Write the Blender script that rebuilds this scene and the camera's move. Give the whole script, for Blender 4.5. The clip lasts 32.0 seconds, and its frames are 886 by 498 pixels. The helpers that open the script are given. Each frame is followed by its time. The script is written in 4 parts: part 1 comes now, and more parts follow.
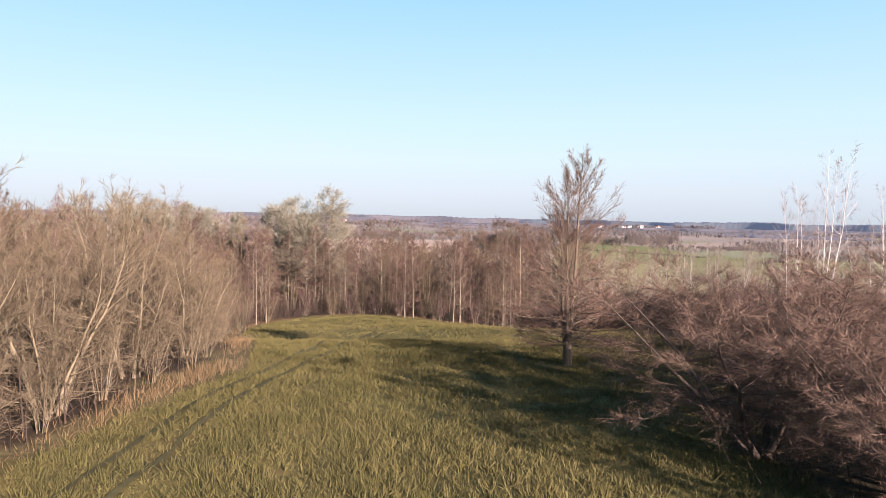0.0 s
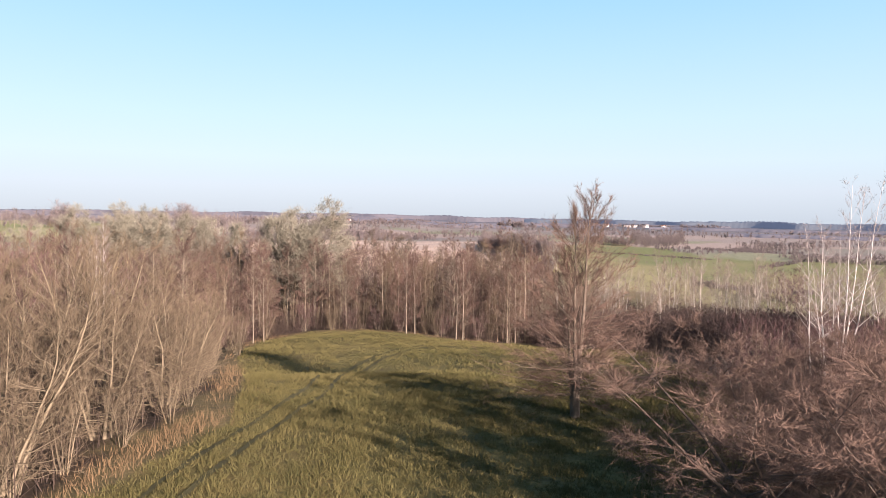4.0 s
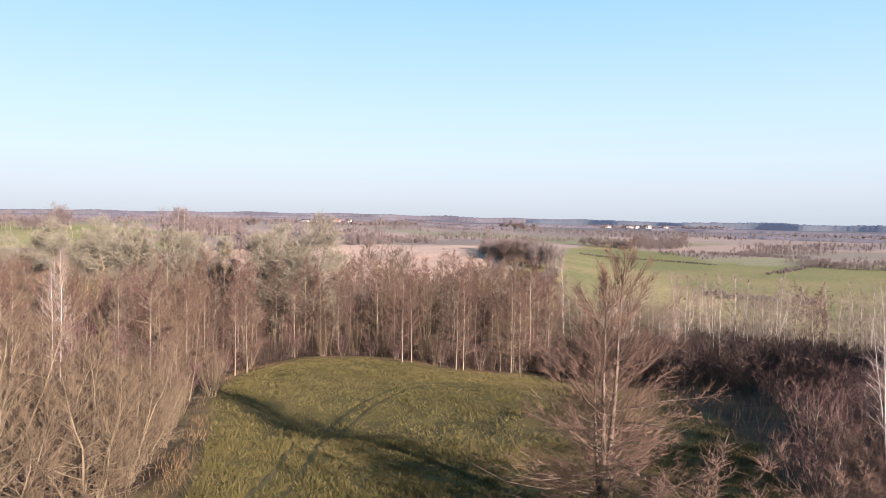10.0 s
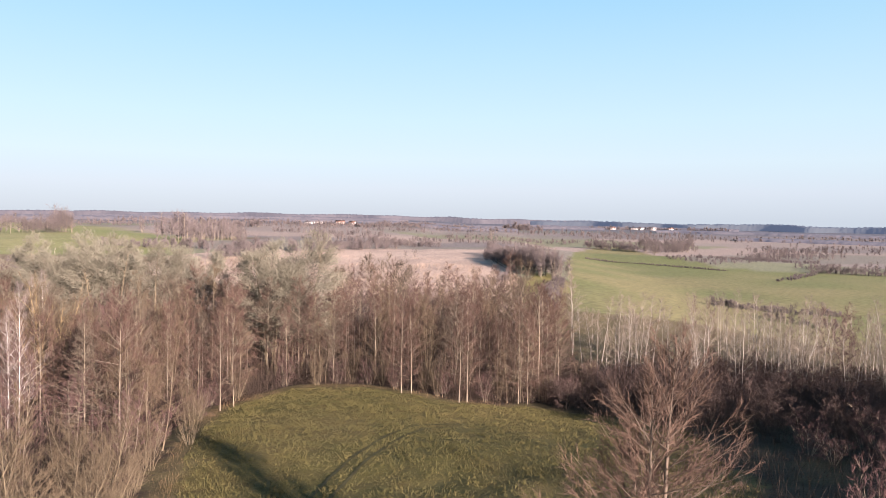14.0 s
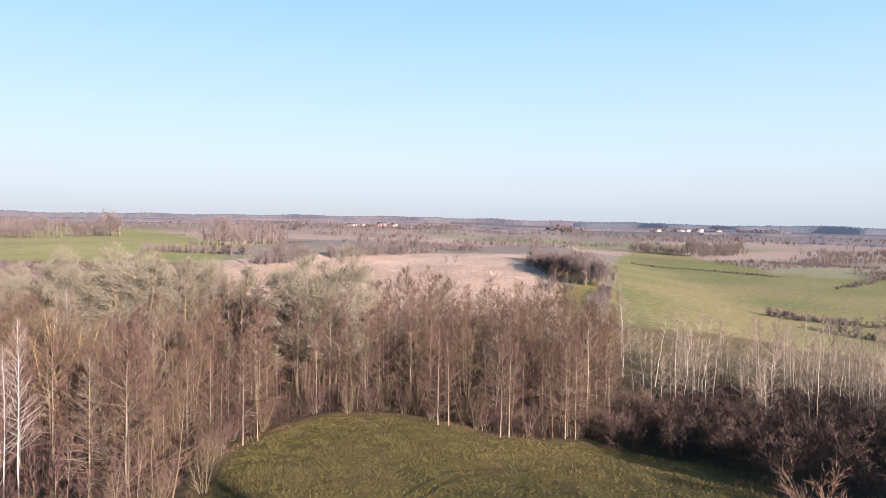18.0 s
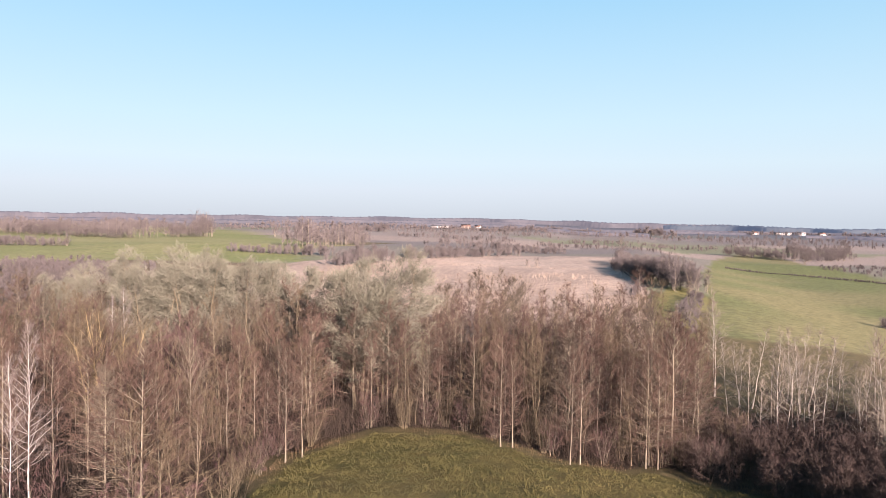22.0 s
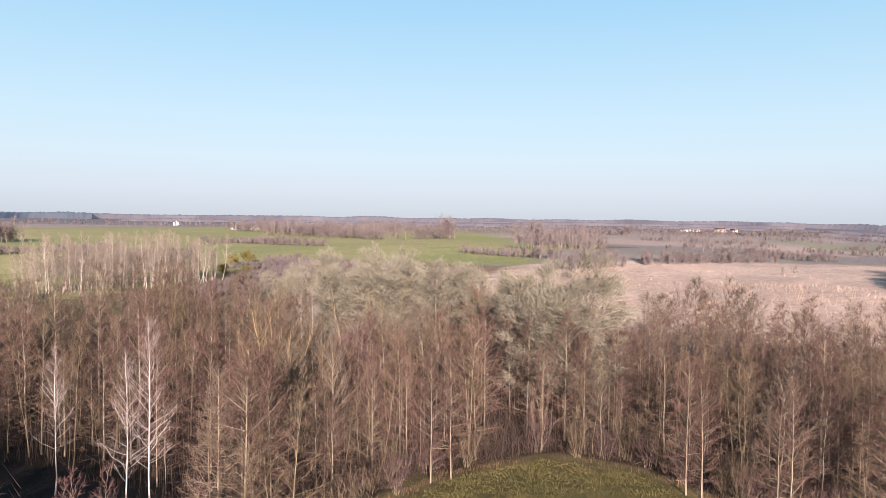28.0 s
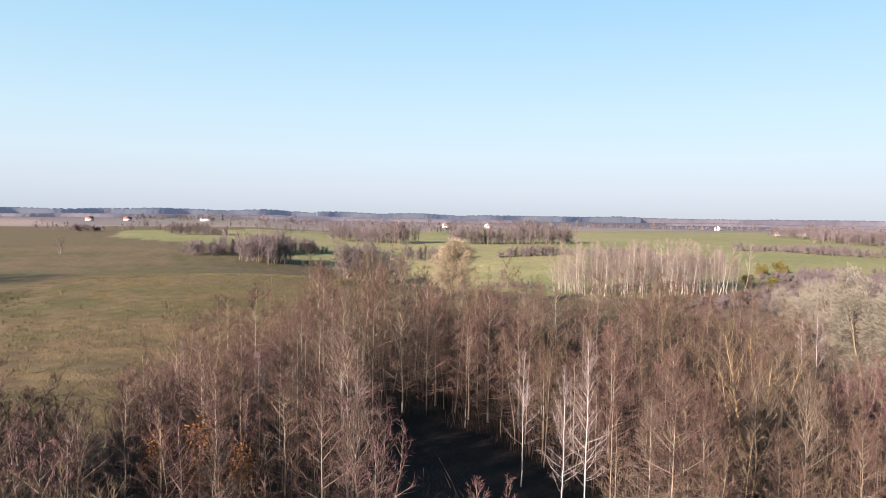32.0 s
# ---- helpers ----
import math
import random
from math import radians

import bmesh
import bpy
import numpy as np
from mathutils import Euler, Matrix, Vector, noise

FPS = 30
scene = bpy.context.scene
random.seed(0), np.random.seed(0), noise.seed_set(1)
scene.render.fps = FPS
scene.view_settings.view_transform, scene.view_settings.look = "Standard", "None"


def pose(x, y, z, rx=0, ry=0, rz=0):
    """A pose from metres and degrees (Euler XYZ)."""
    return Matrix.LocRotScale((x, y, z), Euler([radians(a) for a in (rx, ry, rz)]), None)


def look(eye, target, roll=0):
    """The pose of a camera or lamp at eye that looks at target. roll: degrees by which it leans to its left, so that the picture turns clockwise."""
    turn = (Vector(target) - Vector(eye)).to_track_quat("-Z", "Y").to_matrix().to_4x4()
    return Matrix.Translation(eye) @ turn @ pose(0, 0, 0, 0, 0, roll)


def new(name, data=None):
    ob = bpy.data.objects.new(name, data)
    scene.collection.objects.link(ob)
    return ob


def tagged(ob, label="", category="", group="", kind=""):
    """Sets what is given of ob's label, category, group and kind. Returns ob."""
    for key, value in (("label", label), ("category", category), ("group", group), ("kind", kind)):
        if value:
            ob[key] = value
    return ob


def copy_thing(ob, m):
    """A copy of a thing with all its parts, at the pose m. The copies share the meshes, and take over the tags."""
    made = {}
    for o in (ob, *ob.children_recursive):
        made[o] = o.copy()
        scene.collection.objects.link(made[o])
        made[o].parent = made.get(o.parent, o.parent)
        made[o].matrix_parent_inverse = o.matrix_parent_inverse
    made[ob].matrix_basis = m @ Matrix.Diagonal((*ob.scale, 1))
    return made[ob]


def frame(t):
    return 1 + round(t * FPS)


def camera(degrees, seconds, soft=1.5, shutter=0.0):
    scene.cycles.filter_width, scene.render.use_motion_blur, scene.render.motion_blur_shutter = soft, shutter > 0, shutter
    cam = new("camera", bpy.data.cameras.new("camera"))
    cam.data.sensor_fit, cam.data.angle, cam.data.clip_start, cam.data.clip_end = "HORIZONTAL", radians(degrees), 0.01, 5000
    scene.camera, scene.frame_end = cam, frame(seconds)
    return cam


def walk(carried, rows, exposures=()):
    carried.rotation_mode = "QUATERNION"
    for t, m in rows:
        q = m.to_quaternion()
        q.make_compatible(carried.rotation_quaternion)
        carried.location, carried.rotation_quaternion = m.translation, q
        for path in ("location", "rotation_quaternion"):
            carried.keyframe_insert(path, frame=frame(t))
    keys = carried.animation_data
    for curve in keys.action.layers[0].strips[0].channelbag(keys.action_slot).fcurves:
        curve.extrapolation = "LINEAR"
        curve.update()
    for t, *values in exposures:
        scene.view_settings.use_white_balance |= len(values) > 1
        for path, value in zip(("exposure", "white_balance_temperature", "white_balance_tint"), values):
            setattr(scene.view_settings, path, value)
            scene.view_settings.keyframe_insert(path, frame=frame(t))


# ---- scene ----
# ---- camera and its flight: seconds, place, heading to the left of +y, pitch, lean ----
cam = camera(64.76, 32.0, soft=0.6)
PATH = [
    (0, 0.00, -0.00, 9.49, 2.25, -2.66, 0.84),
    (1, -0.04, 0.71, 10.09, 2.22, -2.65, 0.84),
    (2, 0.01, 1.48, 10.71, 2.35, -2.71, 0.81),
    (3, 0.15, 2.37, 11.35, 2.54, -2.74, 0.84),
    (3.5, 0.26, 2.84, 11.69, 2.67, -2.76, 0.80),
    (5.5, 0.17, 4.97, 12.84, 2.57, -2.80, 0.79),
    (6, 0.13, 5.51, 13.13, 2.56, -2.80, 0.78),
    (7, 0.13, 6.72, 13.66, 2.57, -2.81, 0.75),
    (8, 0.15, 8.35, 14.08, 2.62, -2.82, 0.80),
    (9, 0.11, 10.29, 14.50, 2.70, -2.82, 0.86),
    (10, 0.14, 12.27, 15.07, 2.77, -2.80, 0.89),
    (11, 0.07, 14.16, 15.72, 2.84, -2.81, 0.88),
    (12, 0.06, 16.18, 16.38, 2.95, -2.78, 0.86),
    (13, -0.03, 18.16, 17.13, 3.02, -2.77, 0.91),
    (14, -0.03, 19.95, 17.89, 3.10, -2.76, 0.95),
    (14.5, -0.08, 20.79, 18.23, 3.11, -2.75, 0.92),
    (16.5, -0.19, 24.48, 19.59, 3.32, -2.67, 0.96),
    (17, -0.27, 25.58, 19.85, 4.61, -2.69, 0.90),
    (17.5, -0.28, 26.72, 20.01, 6.38, -2.70, 0.88),
    (18, -0.26, 27.86, 20.12, 6.53, -2.71, 0.84),
    (18.5, -0.23, 29.00, 20.15, 6.57, -2.69, 0.85),
    (19, -0.22, 30.15, 20.18, 7.09, -2.69, 0.81),
    (20, -0.05, 32.51, 20.21, 8.18, -2.70, 0.78),
    (21, 0.42, 34.94, 19.96, 10.55, -2.66, 0.84),
    (22, 1.18, 37.31, 19.67, 13.49, -2.64, 0.91),
    (23, 1.95, 39.53, 19.53, 16.49, -2.64, 0.89),
    (24, 2.86, 41.52, 19.53, 19.49, -2.64, 0.90),
    (24.5, 3.30, 42.47, 19.54, 20.98, -2.64, 0.91),
    (26.5, 5.04, 46.68, 19.38, 27.39, -2.64, 0.88),
    (27, 5.40, 47.80, 19.32, 29.40, -2.63, 0.85),
    (27.5, 5.77, 48.89, 19.26, 31.40, -2.63, 0.82),
    (28, 6.12, 49.93, 19.24, 33.51, -2.65, 0.77),
    (28.5, 6.46, 50.93, 19.34, 36.51, -2.65, 0.78),
    (29, 6.75, 51.93, 19.48, 41.01, -2.68, 0.73),
    (29.5, 7.00, 52.93, 19.66, 45.89, -2.72, 0.73),
    (30, 7.19, 53.95, 19.87, 51.11, -2.74, 0.73),
    (30.5, 7.35, 55.00, 20.10, 57.07, -2.81, 0.70),
    (31, 7.48, 56.04, 20.38, 63.26, -2.84, 0.66),
    (31.5, 7.59, 57.02, 20.59, 69.71, -2.87, 0.72),
    (32, 7.68, 57.98, 20.75, 76.11, -2.89, 0.76),
]


def aim(x, y, z, yaw, pitch, lean):
    a, p = radians(yaw), radians(pitch)
    ahead = Vector((-math.sin(a) * math.cos(p), math.cos(a) * math.cos(p), math.sin(p)))
    eye = Vector((x, y, z))
    return look(eye, eye + ahead * 100, lean)


walk(cam, [(t, aim(*row)) for t, *row in PATH], exposures=[(0.0, 2.5, 6850, 31), (13.0, 2.45, 6850, 31), (20.0, 2.42, 6850, 31), (27.0, 2.36, 6850, 31), (30.0, 2.33, 6850, 31), (32.0, 2.4, 6850, 31)])

# ---- world, sun ----
SUN_AZ, SUN_EL = 142.0, 16.0
world = bpy.data.worlds.new("sky")
scene.world = world
world.use_nodes = True
sky = world.node_tree.nodes.new("ShaderNodeTexSky")
sky.sky_type = "NISHITA"
sky.sun_disc = False
sky.sun_elevation, sky.sun_rotation = radians(SUN_EL), radians(SUN_AZ)
sky.altitude, sky.air_density, sky.dust_density, sky.ozone_density = 100, 1.0, 0.1, 4.0
veil = world.node_tree.nodes.new("ShaderNodeMix")  # thin high haze that pales the blue evenly
veil.data_type = "RGBA"
veil.inputs["Factor"].default_value = 0.93
tone = world.node_tree.nodes.new("ShaderNodeValToRGB")
SKY_TONES = [(0.0, (2.8, 3.9, 4.4)), (0.037, (3.45, 4.55, 4.95)), (0.077, (3.59, 5.11, 5.33)), (0.133, (3.23, 5.16, 5.52)), (0.218, (2.53, 4.78, 5.53)), (0.298, (1.88, 4.32, 5.48)), (0.5, (1.15, 3.1, 4.7)), (1.0, (0.55, 1.6, 3.0))]
for at, c in SKY_TONES:
    stop = tone.color_ramp.elements[0] if at == 0.0 else tone.color_ramp.elements[-1] if at == 1.0 else tone.color_ramp.elements.new(at)
    stop.color = (c[0] / 13, c[1] / 13, c[2] / 13, 1)
spot, split, lift = (world.node_tree.nodes.new(k) for k in ("ShaderNodeTexCoord", "ShaderNodeSeparateXYZ", "ShaderNodeVectorMath"))
lift.operation = "SCALE"
lift.inputs["Scale"].default_value = 8.0
world.node_tree.links.new(spot.outputs["Generated"], split.inputs[0])
world.node_tree.links.new(split.outputs["Z"], tone.inputs[0])
world.node_tree.links.new(tone.outputs[0], lift.inputs[0])
world.node_tree.links.new(lift.outputs[0], veil.inputs["B"])
world.node_tree.links.new(sky.outputs[0], veil.inputs["A"])
world.node_tree.links.new(veil.outputs["Result"], world.node_tree.nodes["Background"].inputs[0])
world.node_tree.nodes["Background"].inputs[1].default_value = 0.052
sun = new("sun", bpy.data.lights.new("sun", "SUN"))
sun.data.energy, sun.data.angle, sun.data.color = 5.0, radians(0.53), (1.0, 0.89, 0.77)
sa, se = radians(SUN_AZ), radians(SUN_EL)
sun.matrix_basis = look((math.sin(sa) * 50, math.cos(sa) * 50 - 20, 80), (0, -20, 80 - 50 * math.tan(se)))

rng = np.random.default_rng(7)


# ---- materials ----
def material(name, color, rough=0.9, vary=0.25, scale=3.0, tint=None, bump=0.0, per_object=0.0, island=0.0, haze_glow=None):
    """A rough procedural surface: base colour broken up at two scales, some change from thing to thing."""
    m = bpy.data.materials.new(name)
    m.use_nodes = True
    nt, bsdf = m.node_tree, m.node_tree.nodes["Principled BSDF"]
    N, L = nt.nodes.new, nt.links.new
    bsdf.inputs["Roughness"].default_value = rough
    bsdf.inputs["Specular IOR Level"].default_value = 0.15
    co = N("ShaderNodeTexCoord")
    n1, n2 = N("ShaderNodeTexNoise"), N("ShaderNodeTexNoise")
    n1.inputs["Scale"].default_value, n2.inputs["Scale"].default_value = scale, scale * 0.13
    n1.inputs["Detail"].default_value, n2.inputs["Detail"].default_value = 4, 3
    L(co.outputs["Object"], n1.inputs["Vector"])
    L(co.outputs["Object"], n2.inputs["Vector"])
    add = N("ShaderNodeMath")
    add.operation = "ADD"
    L(n1.outputs["Fac"], add.inputs[0])
    L(n2.outputs["Fac"], add.inputs[1])
    info = N("ShaderNodeObjectInfo")
    mul = N("ShaderNodeMath")
    mul.operation = "MULTIPLY_ADD"
    mul.inputs[1].default_value = per_object
    L(info.outputs["Random"], mul.inputs[0])
    L(add.outputs[0], mul.inputs[2])
    if island:
        one, mul2 = N("ShaderNodeNewGeometry"), N("ShaderNodeMath")
        mul2.operation = "MULTIPLY_ADD"
        mul2.inputs[1].default_value = island
        L(one.outputs["Random Per Island"], mul2.inputs[0])
        L(mul.outputs[0], mul2.inputs[2])
        mul = mul2
    # faint emission that imitates haze over far woods
    if haze_glow:
        bsdf.inputs["Emission Color"].default_value = (*haze_glow, 1)
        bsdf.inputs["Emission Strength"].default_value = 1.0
    ramp = N("ShaderNodeMapRange")
    ramp.inputs["From Min"].default_value, ramp.inputs["From Max"].default_value = 0.6, 1.4 + per_object + island
    L(mul.outputs[0], ramp.inputs["Value"])
    mix = N("ShaderNodeMix")
    mix.data_type = "RGBA"
    c = np.array(color) * 0.41
    d = np.array(tint if tint is not None else color) * 0.41
    mix.inputs["A"].default_value = (*(c * (1 - vary)), 1)
    mix.inputs["B"].default_value = (*np.clip(d * (1 + vary), 0, 0.95), 1)
    L(ramp.outputs[0], mix.inputs["Factor"])
    L(mix.outputs["Result"], bsdf.inputs["Base Color"])
    if bump:
        b = N("ShaderNodeBump")
        b.inputs["Strength"].default_value, b.inputs["Distance"].default_value = bump, 0.09 if name == "ground_cover" else 0.05
        L(n1.outputs["Fac"], b.inputs["Height"])
        L(b.outputs["Normal"], bsdf.inputs["Normal"])
    return m


bark_grey = material("grey_bark", (0.35, 0.305, 0.228), scale=5, vary=0.35, per_object=0.4, bump=0.4)
bark_olive = material("olive_bark", (0.27, 0.225, 0.15), scale=5, vary=0.35, per_object=0.4, bump=0.4)
bark_straw = material("straw_bark", (0.40, 0.31, 0.17), scale=5, vary=0.35, bump=0.4)
bark_lone = material("alder_bark", (0.21, 0.17, 0.13), scale=5, vary=0.35, bump=0.4)
bark_dark = material("dark_bark", (0.13, 0.10, 0.08), scale=5, vary=0.35, per_object=0.3, bump=0.4)
bark_birch = material("birch_bark", (0.70, 0.665, 0.625), scale=6, vary=0.35, per_object=0.2, bump=0.2)
twig_alder = material("alder_twigs", (0.118, 0.075, 0.059), scale=0.8, vary=0.28, tint=(0.171, 0.110, 0.086), per_object=0.9)
twig_alder_b = material("brown_twigs", (0.133, 0.100, 0.064), scale=0.8, vary=0.28, tint=(0.171, 0.128, 0.084), per_object=0.9)
twig_red = material("red_twigs", (0.190, 0.132, 0.100), scale=0.8, vary=0.25, tint=(0.245, 0.165, 0.128), per_object=0.8)
# dark scrub twigs, darkened further in place of shade
twig_shade = material("dark_shade_twigs", (0.085, 0.062, 0.055), scale=0.8, vary=0.3, tint=(0.120, 0.085, 0.073), per_object=0.6)
twig_lone = material("lone_alder_twigs", (0.171, 0.118, 0.084), scale=0.8, vary=0.25, tint=(0.213, 0.140, 0.108))
twig_grey = material("grey_brown_twigs", (0.128, 0.103, 0.077), scale=0.8, vary=0.28, tint=(0.166, 0.135, 0.101), per_object=0.8)
twig_rose = material("rosy_twigs", (0.121, 0.076, 0.069), scale=0.8, vary=0.28, tint=(0.162, 0.096, 0.092), per_object=0.8)
twig_olive = material("olive_twigs", (0.137, 0.108, 0.067), scale=0.8, vary=0.25, tint=(0.174, 0.136, 0.089), per_object=0.8)
twig_birch = material("birch_twigs", (0.315, 0.264, 0.241), scale=0.8, vary=0.2, per_object=0.6)
bark_aspen = material("aspen_bark", (0.50, 0.46, 0.40), scale=5, vary=0.35, per_object=0.4, bump=0.3)
twig_far = material("far_twigs", (0.165, 0.141, 0.140), scale=0.05, vary=0.2, tint=(0.204, 0.176, 0.173))
# haze is put into this canopy as greyed colour and bluish emission
wood_hazed = material("hazed_leafless_canopy", (0.06, 0.058, 0.06), scale=0.02, vary=0.3, tint=(0.085, 0.078, 0.078), haze_glow=(0.021, 0.025, 0.034))
under_mat = material("undergrowth_stems", (0.075, 0.055, 0.043), scale=0.4, vary=0.3)
twig_pale = material("pale_twigs", (0.284, 0.244, 0.193), scale=0.8, vary=0.2, per_object=0.6)
leaf_willow = material("pale_willow_leaves", (0.235, 0.228, 0.165), scale=1.5, vary=0.35, tint=(0.30, 0.293, 0.225), per_object=0.3, island=0.5)
leaf_straw = material("straw_leaves", (0.38, 0.325, 0.205), scale=1.5, vary=0.25, tint=(0.46, 0.40, 0.27))
leaf_rust = material("rust_leaves", (0.34, 0.16, 0.055), scale=1.5, vary=0.3, per_object=0.4)
leaf_yellow = material("yellow_leaves", (0.17, 0.155, 0.045), scale=1.5, vary=0.3, per_object=0.4)
reed_mat = material("dry_reed", (0.24, 0.16, 0.085), scale=1.0, vary=0.3, per_object=0.0)
pale_reed = material("pale_reed", (0.36, 0.285, 0.225), scale=0.1, vary=0.3, tint=(0.50, 0.395, 0.315), island=0.5)
grass_mat = material("meadow_blades", (0.10, 0.115, 0.032), scale=0.5, vary=0.45, tint=(0.165, 0.14, 0.055), island=0.7)
# bluish tint and emission stand in for haze before the pines
pine_hazed = material("hazed_pine_needles", (0.045, 0.055, 0.055), scale=0.02, vary=0.3, haze_glow=(0.017, 0.025, 0.039))


# ---- mesh building ----
class Mesh:
    """Gathers tubes and slivers into one mesh."""

    def __init__(self):
        self.v, self.f, self.m, self.n, self.mat = [], [], [], 0, 0

    def put(self, verts, faces):
        self.v.append(np.asarray(verts, float).reshape(-1, 3))
        self.f.append(np.asarray(faces, int) + self.n)
        self.m.append(np.full(len(self.f[-1]), self.mat))
        self.n += len(self.v[-1])

    def tube(self, pts, radii, sides=5):
        pts = np.asarray(pts, float)
        d = np.gradient(pts, axis=0)
        d /= np.linalg.norm(d, axis=1)[:, None] + 1e-9
        ref = np.where(np.abs(d[:, 2:3]) > 0.9, [[1.0, 0, 0]], [[0, 0, 1.0]])
        a = np.cross(d, ref)
        a /= np.linalg.norm(a, axis=1)[:, None] + 1e-9
        b = np.cross(d, a)
        w = np.arange(sides) * 2 * np.pi / sides
        ring = a[:, None] * np.cos(w)[None, :, None] + b[:, None] * np.sin(w)[None, :, None]
        v = pts[:, None] + ring * np.asarray(radii)[:, None, None]
        k, s = np.meshgrid(np.arange(len(pts) - 1), np.arange(sides), indexing="ij")
        k, s = k.ravel(), s.ravel()
        t = (s + 1) % sides
        f1 = np.stack([k * sides + s, k * sides + t, (k + 1) * sides + t], 1)
        f2 = np.stack([k * sides + s, (k + 1) * sides + t, (k + 1) * sides + s], 1)
        self.put(v, np.r_[f1, f2])

    def slivers(self, base, way, width, rg, bend=0.0):
        """Thin tapering twigs or blades: one at each base, along way, of that width."""
        base, way = np.atleast_2d(base), np.atleast_2d(way)
        n = len(base)
        side = np.cross(way, rg.normal(size=(n, 3)))
        side *= (np.broadcast_to(width, (n,)) / 2 / (np.linalg.norm(side, axis=1) + 1e-9))[:, None]
        v = np.stack([base - side, base + side, base + way], 1).reshape(-1, 3)
        self.put(v, np.arange(3 * n).reshape(-1, 3))

    def flakes(self, at, size, rg):
        """Small leaves, turned every way."""
        n = len(at)
        a, b = rg.normal(size=(n, 3)), rg.normal(size=(n, 3))
        a /= np.linalg.norm(a, axis=1)[:, None]
        b = np.cross(a, b)
        b /= np.linalg.norm(b, axis=1)[:, None]
        s = (size * rg.uniform(0.6, 1.4, n))[:, None]
        v = np.stack([at - a * s, at + b * s * 0.45, at + a * s, at - b * s * 0.45], 1).reshape(-1, 3)
        q = np.arange(4 * n).reshape(-1, 4)
        self.put(v, np.r_[q[:, [0, 1, 2]], q[:, [0, 2, 3]]])

    def data(self, name, mat):
        v, f = np.concatenate(self.v), np.concatenate(self.f)
        me = bpy.data.meshes.new(name)
        me.vertices.add(len(v))
        me.vertices.foreach_set("co", v.ravel())
        me.loops.add(f.size)
        me.loops.foreach_set("vertex_index", f.ravel())
        me.polygons.add(len(f))
        me.polygons.foreach_set("loop_start", np.arange(0, f.size, 3))
        me.update(calc_edges=True)
        for one in mat if isinstance(mat, (list, tuple)) else [mat]:
            me.materials.append(one)
        me.polygons.foreach_set("material_index", np.concatenate(self.m))
        return me


def part(name, mesh, mat, parent, label=""):
    ob = new(name, mesh if isinstance(mesh, bpy.types.Mesh) else mesh.data(name, mat))
    ob.parent = parent
    return tagged(ob, label)


def unit(v):
    return v / (np.linalg.norm(v, axis=-1, keepdims=True) + 1e-9)


# ---- lie of the land ----
def ease(v):
    v = np.clip(v, 0, 1)
    return v * v * (3 - 2 * v)


# gentle rises and hollows: centre, half-widths, height
HILLS = [(-14, 73, 14, 9, -1.3), (-18, 118, 16, 20, 0.7), (14, 125, 16, 22, -1.5), (-175, 70, 60, 55, 4), (-300, 115, 70, 60, -4), (-40, 410, 110, 110, 2.5), (-250, 470, 90, 60, 4), (190, 640, 90, 70, 5), (95, 700, 70, 90, 4.5), (-330, 120, 120, 90, -3), (-560, 900, 260, 160, 3), (60, 1000, 200, 90, 4)]


def land(x, y):
    x, y = np.asarray(x, float), np.asarray(y, float)
    left = 1 - 0.55 * ease((-x - 60) / 90.0)
    east = ease((x + 400) / 300.0)
    z = 0.5 - 10.5 * ease((y - 28) / 122.0) * left
    z = z - 9 * ease((x - 25) / 90.0) * ease((y - 90) / 160.0) * (1 - ease((y - 900) / 1200.0))
    z = z - 9 * ease((y - 500) / 500.0) * east - 4 * ease((y - 400) / 500.0) * (1 - east)
    z = z - 2.5 * np.exp(-(((x + 58) / 32) ** 2) - ((y - 92) / 38) ** 2)
    for cx, cy, rx, ry, dz in HILLS:
        z = z + dz * np.exp(-(((x - cx) / rx) ** 2) - ((y - cy) / ry) ** 2)
    return z


def inside(x, y, poly):
    x, y = np.asarray(x, float), np.asarray(y, float)
    res = np.zeros(x.shape, bool)
    for (x0, y0), (x1, y1) in zip(poly, poly[1:] + poly[:1]):
        if y0 != y1:
            res ^= ((y0 > y) != (y1 > y)) & (x < (x1 - x0) * (y - y0) / (y1 - y0) + x0)
    return res


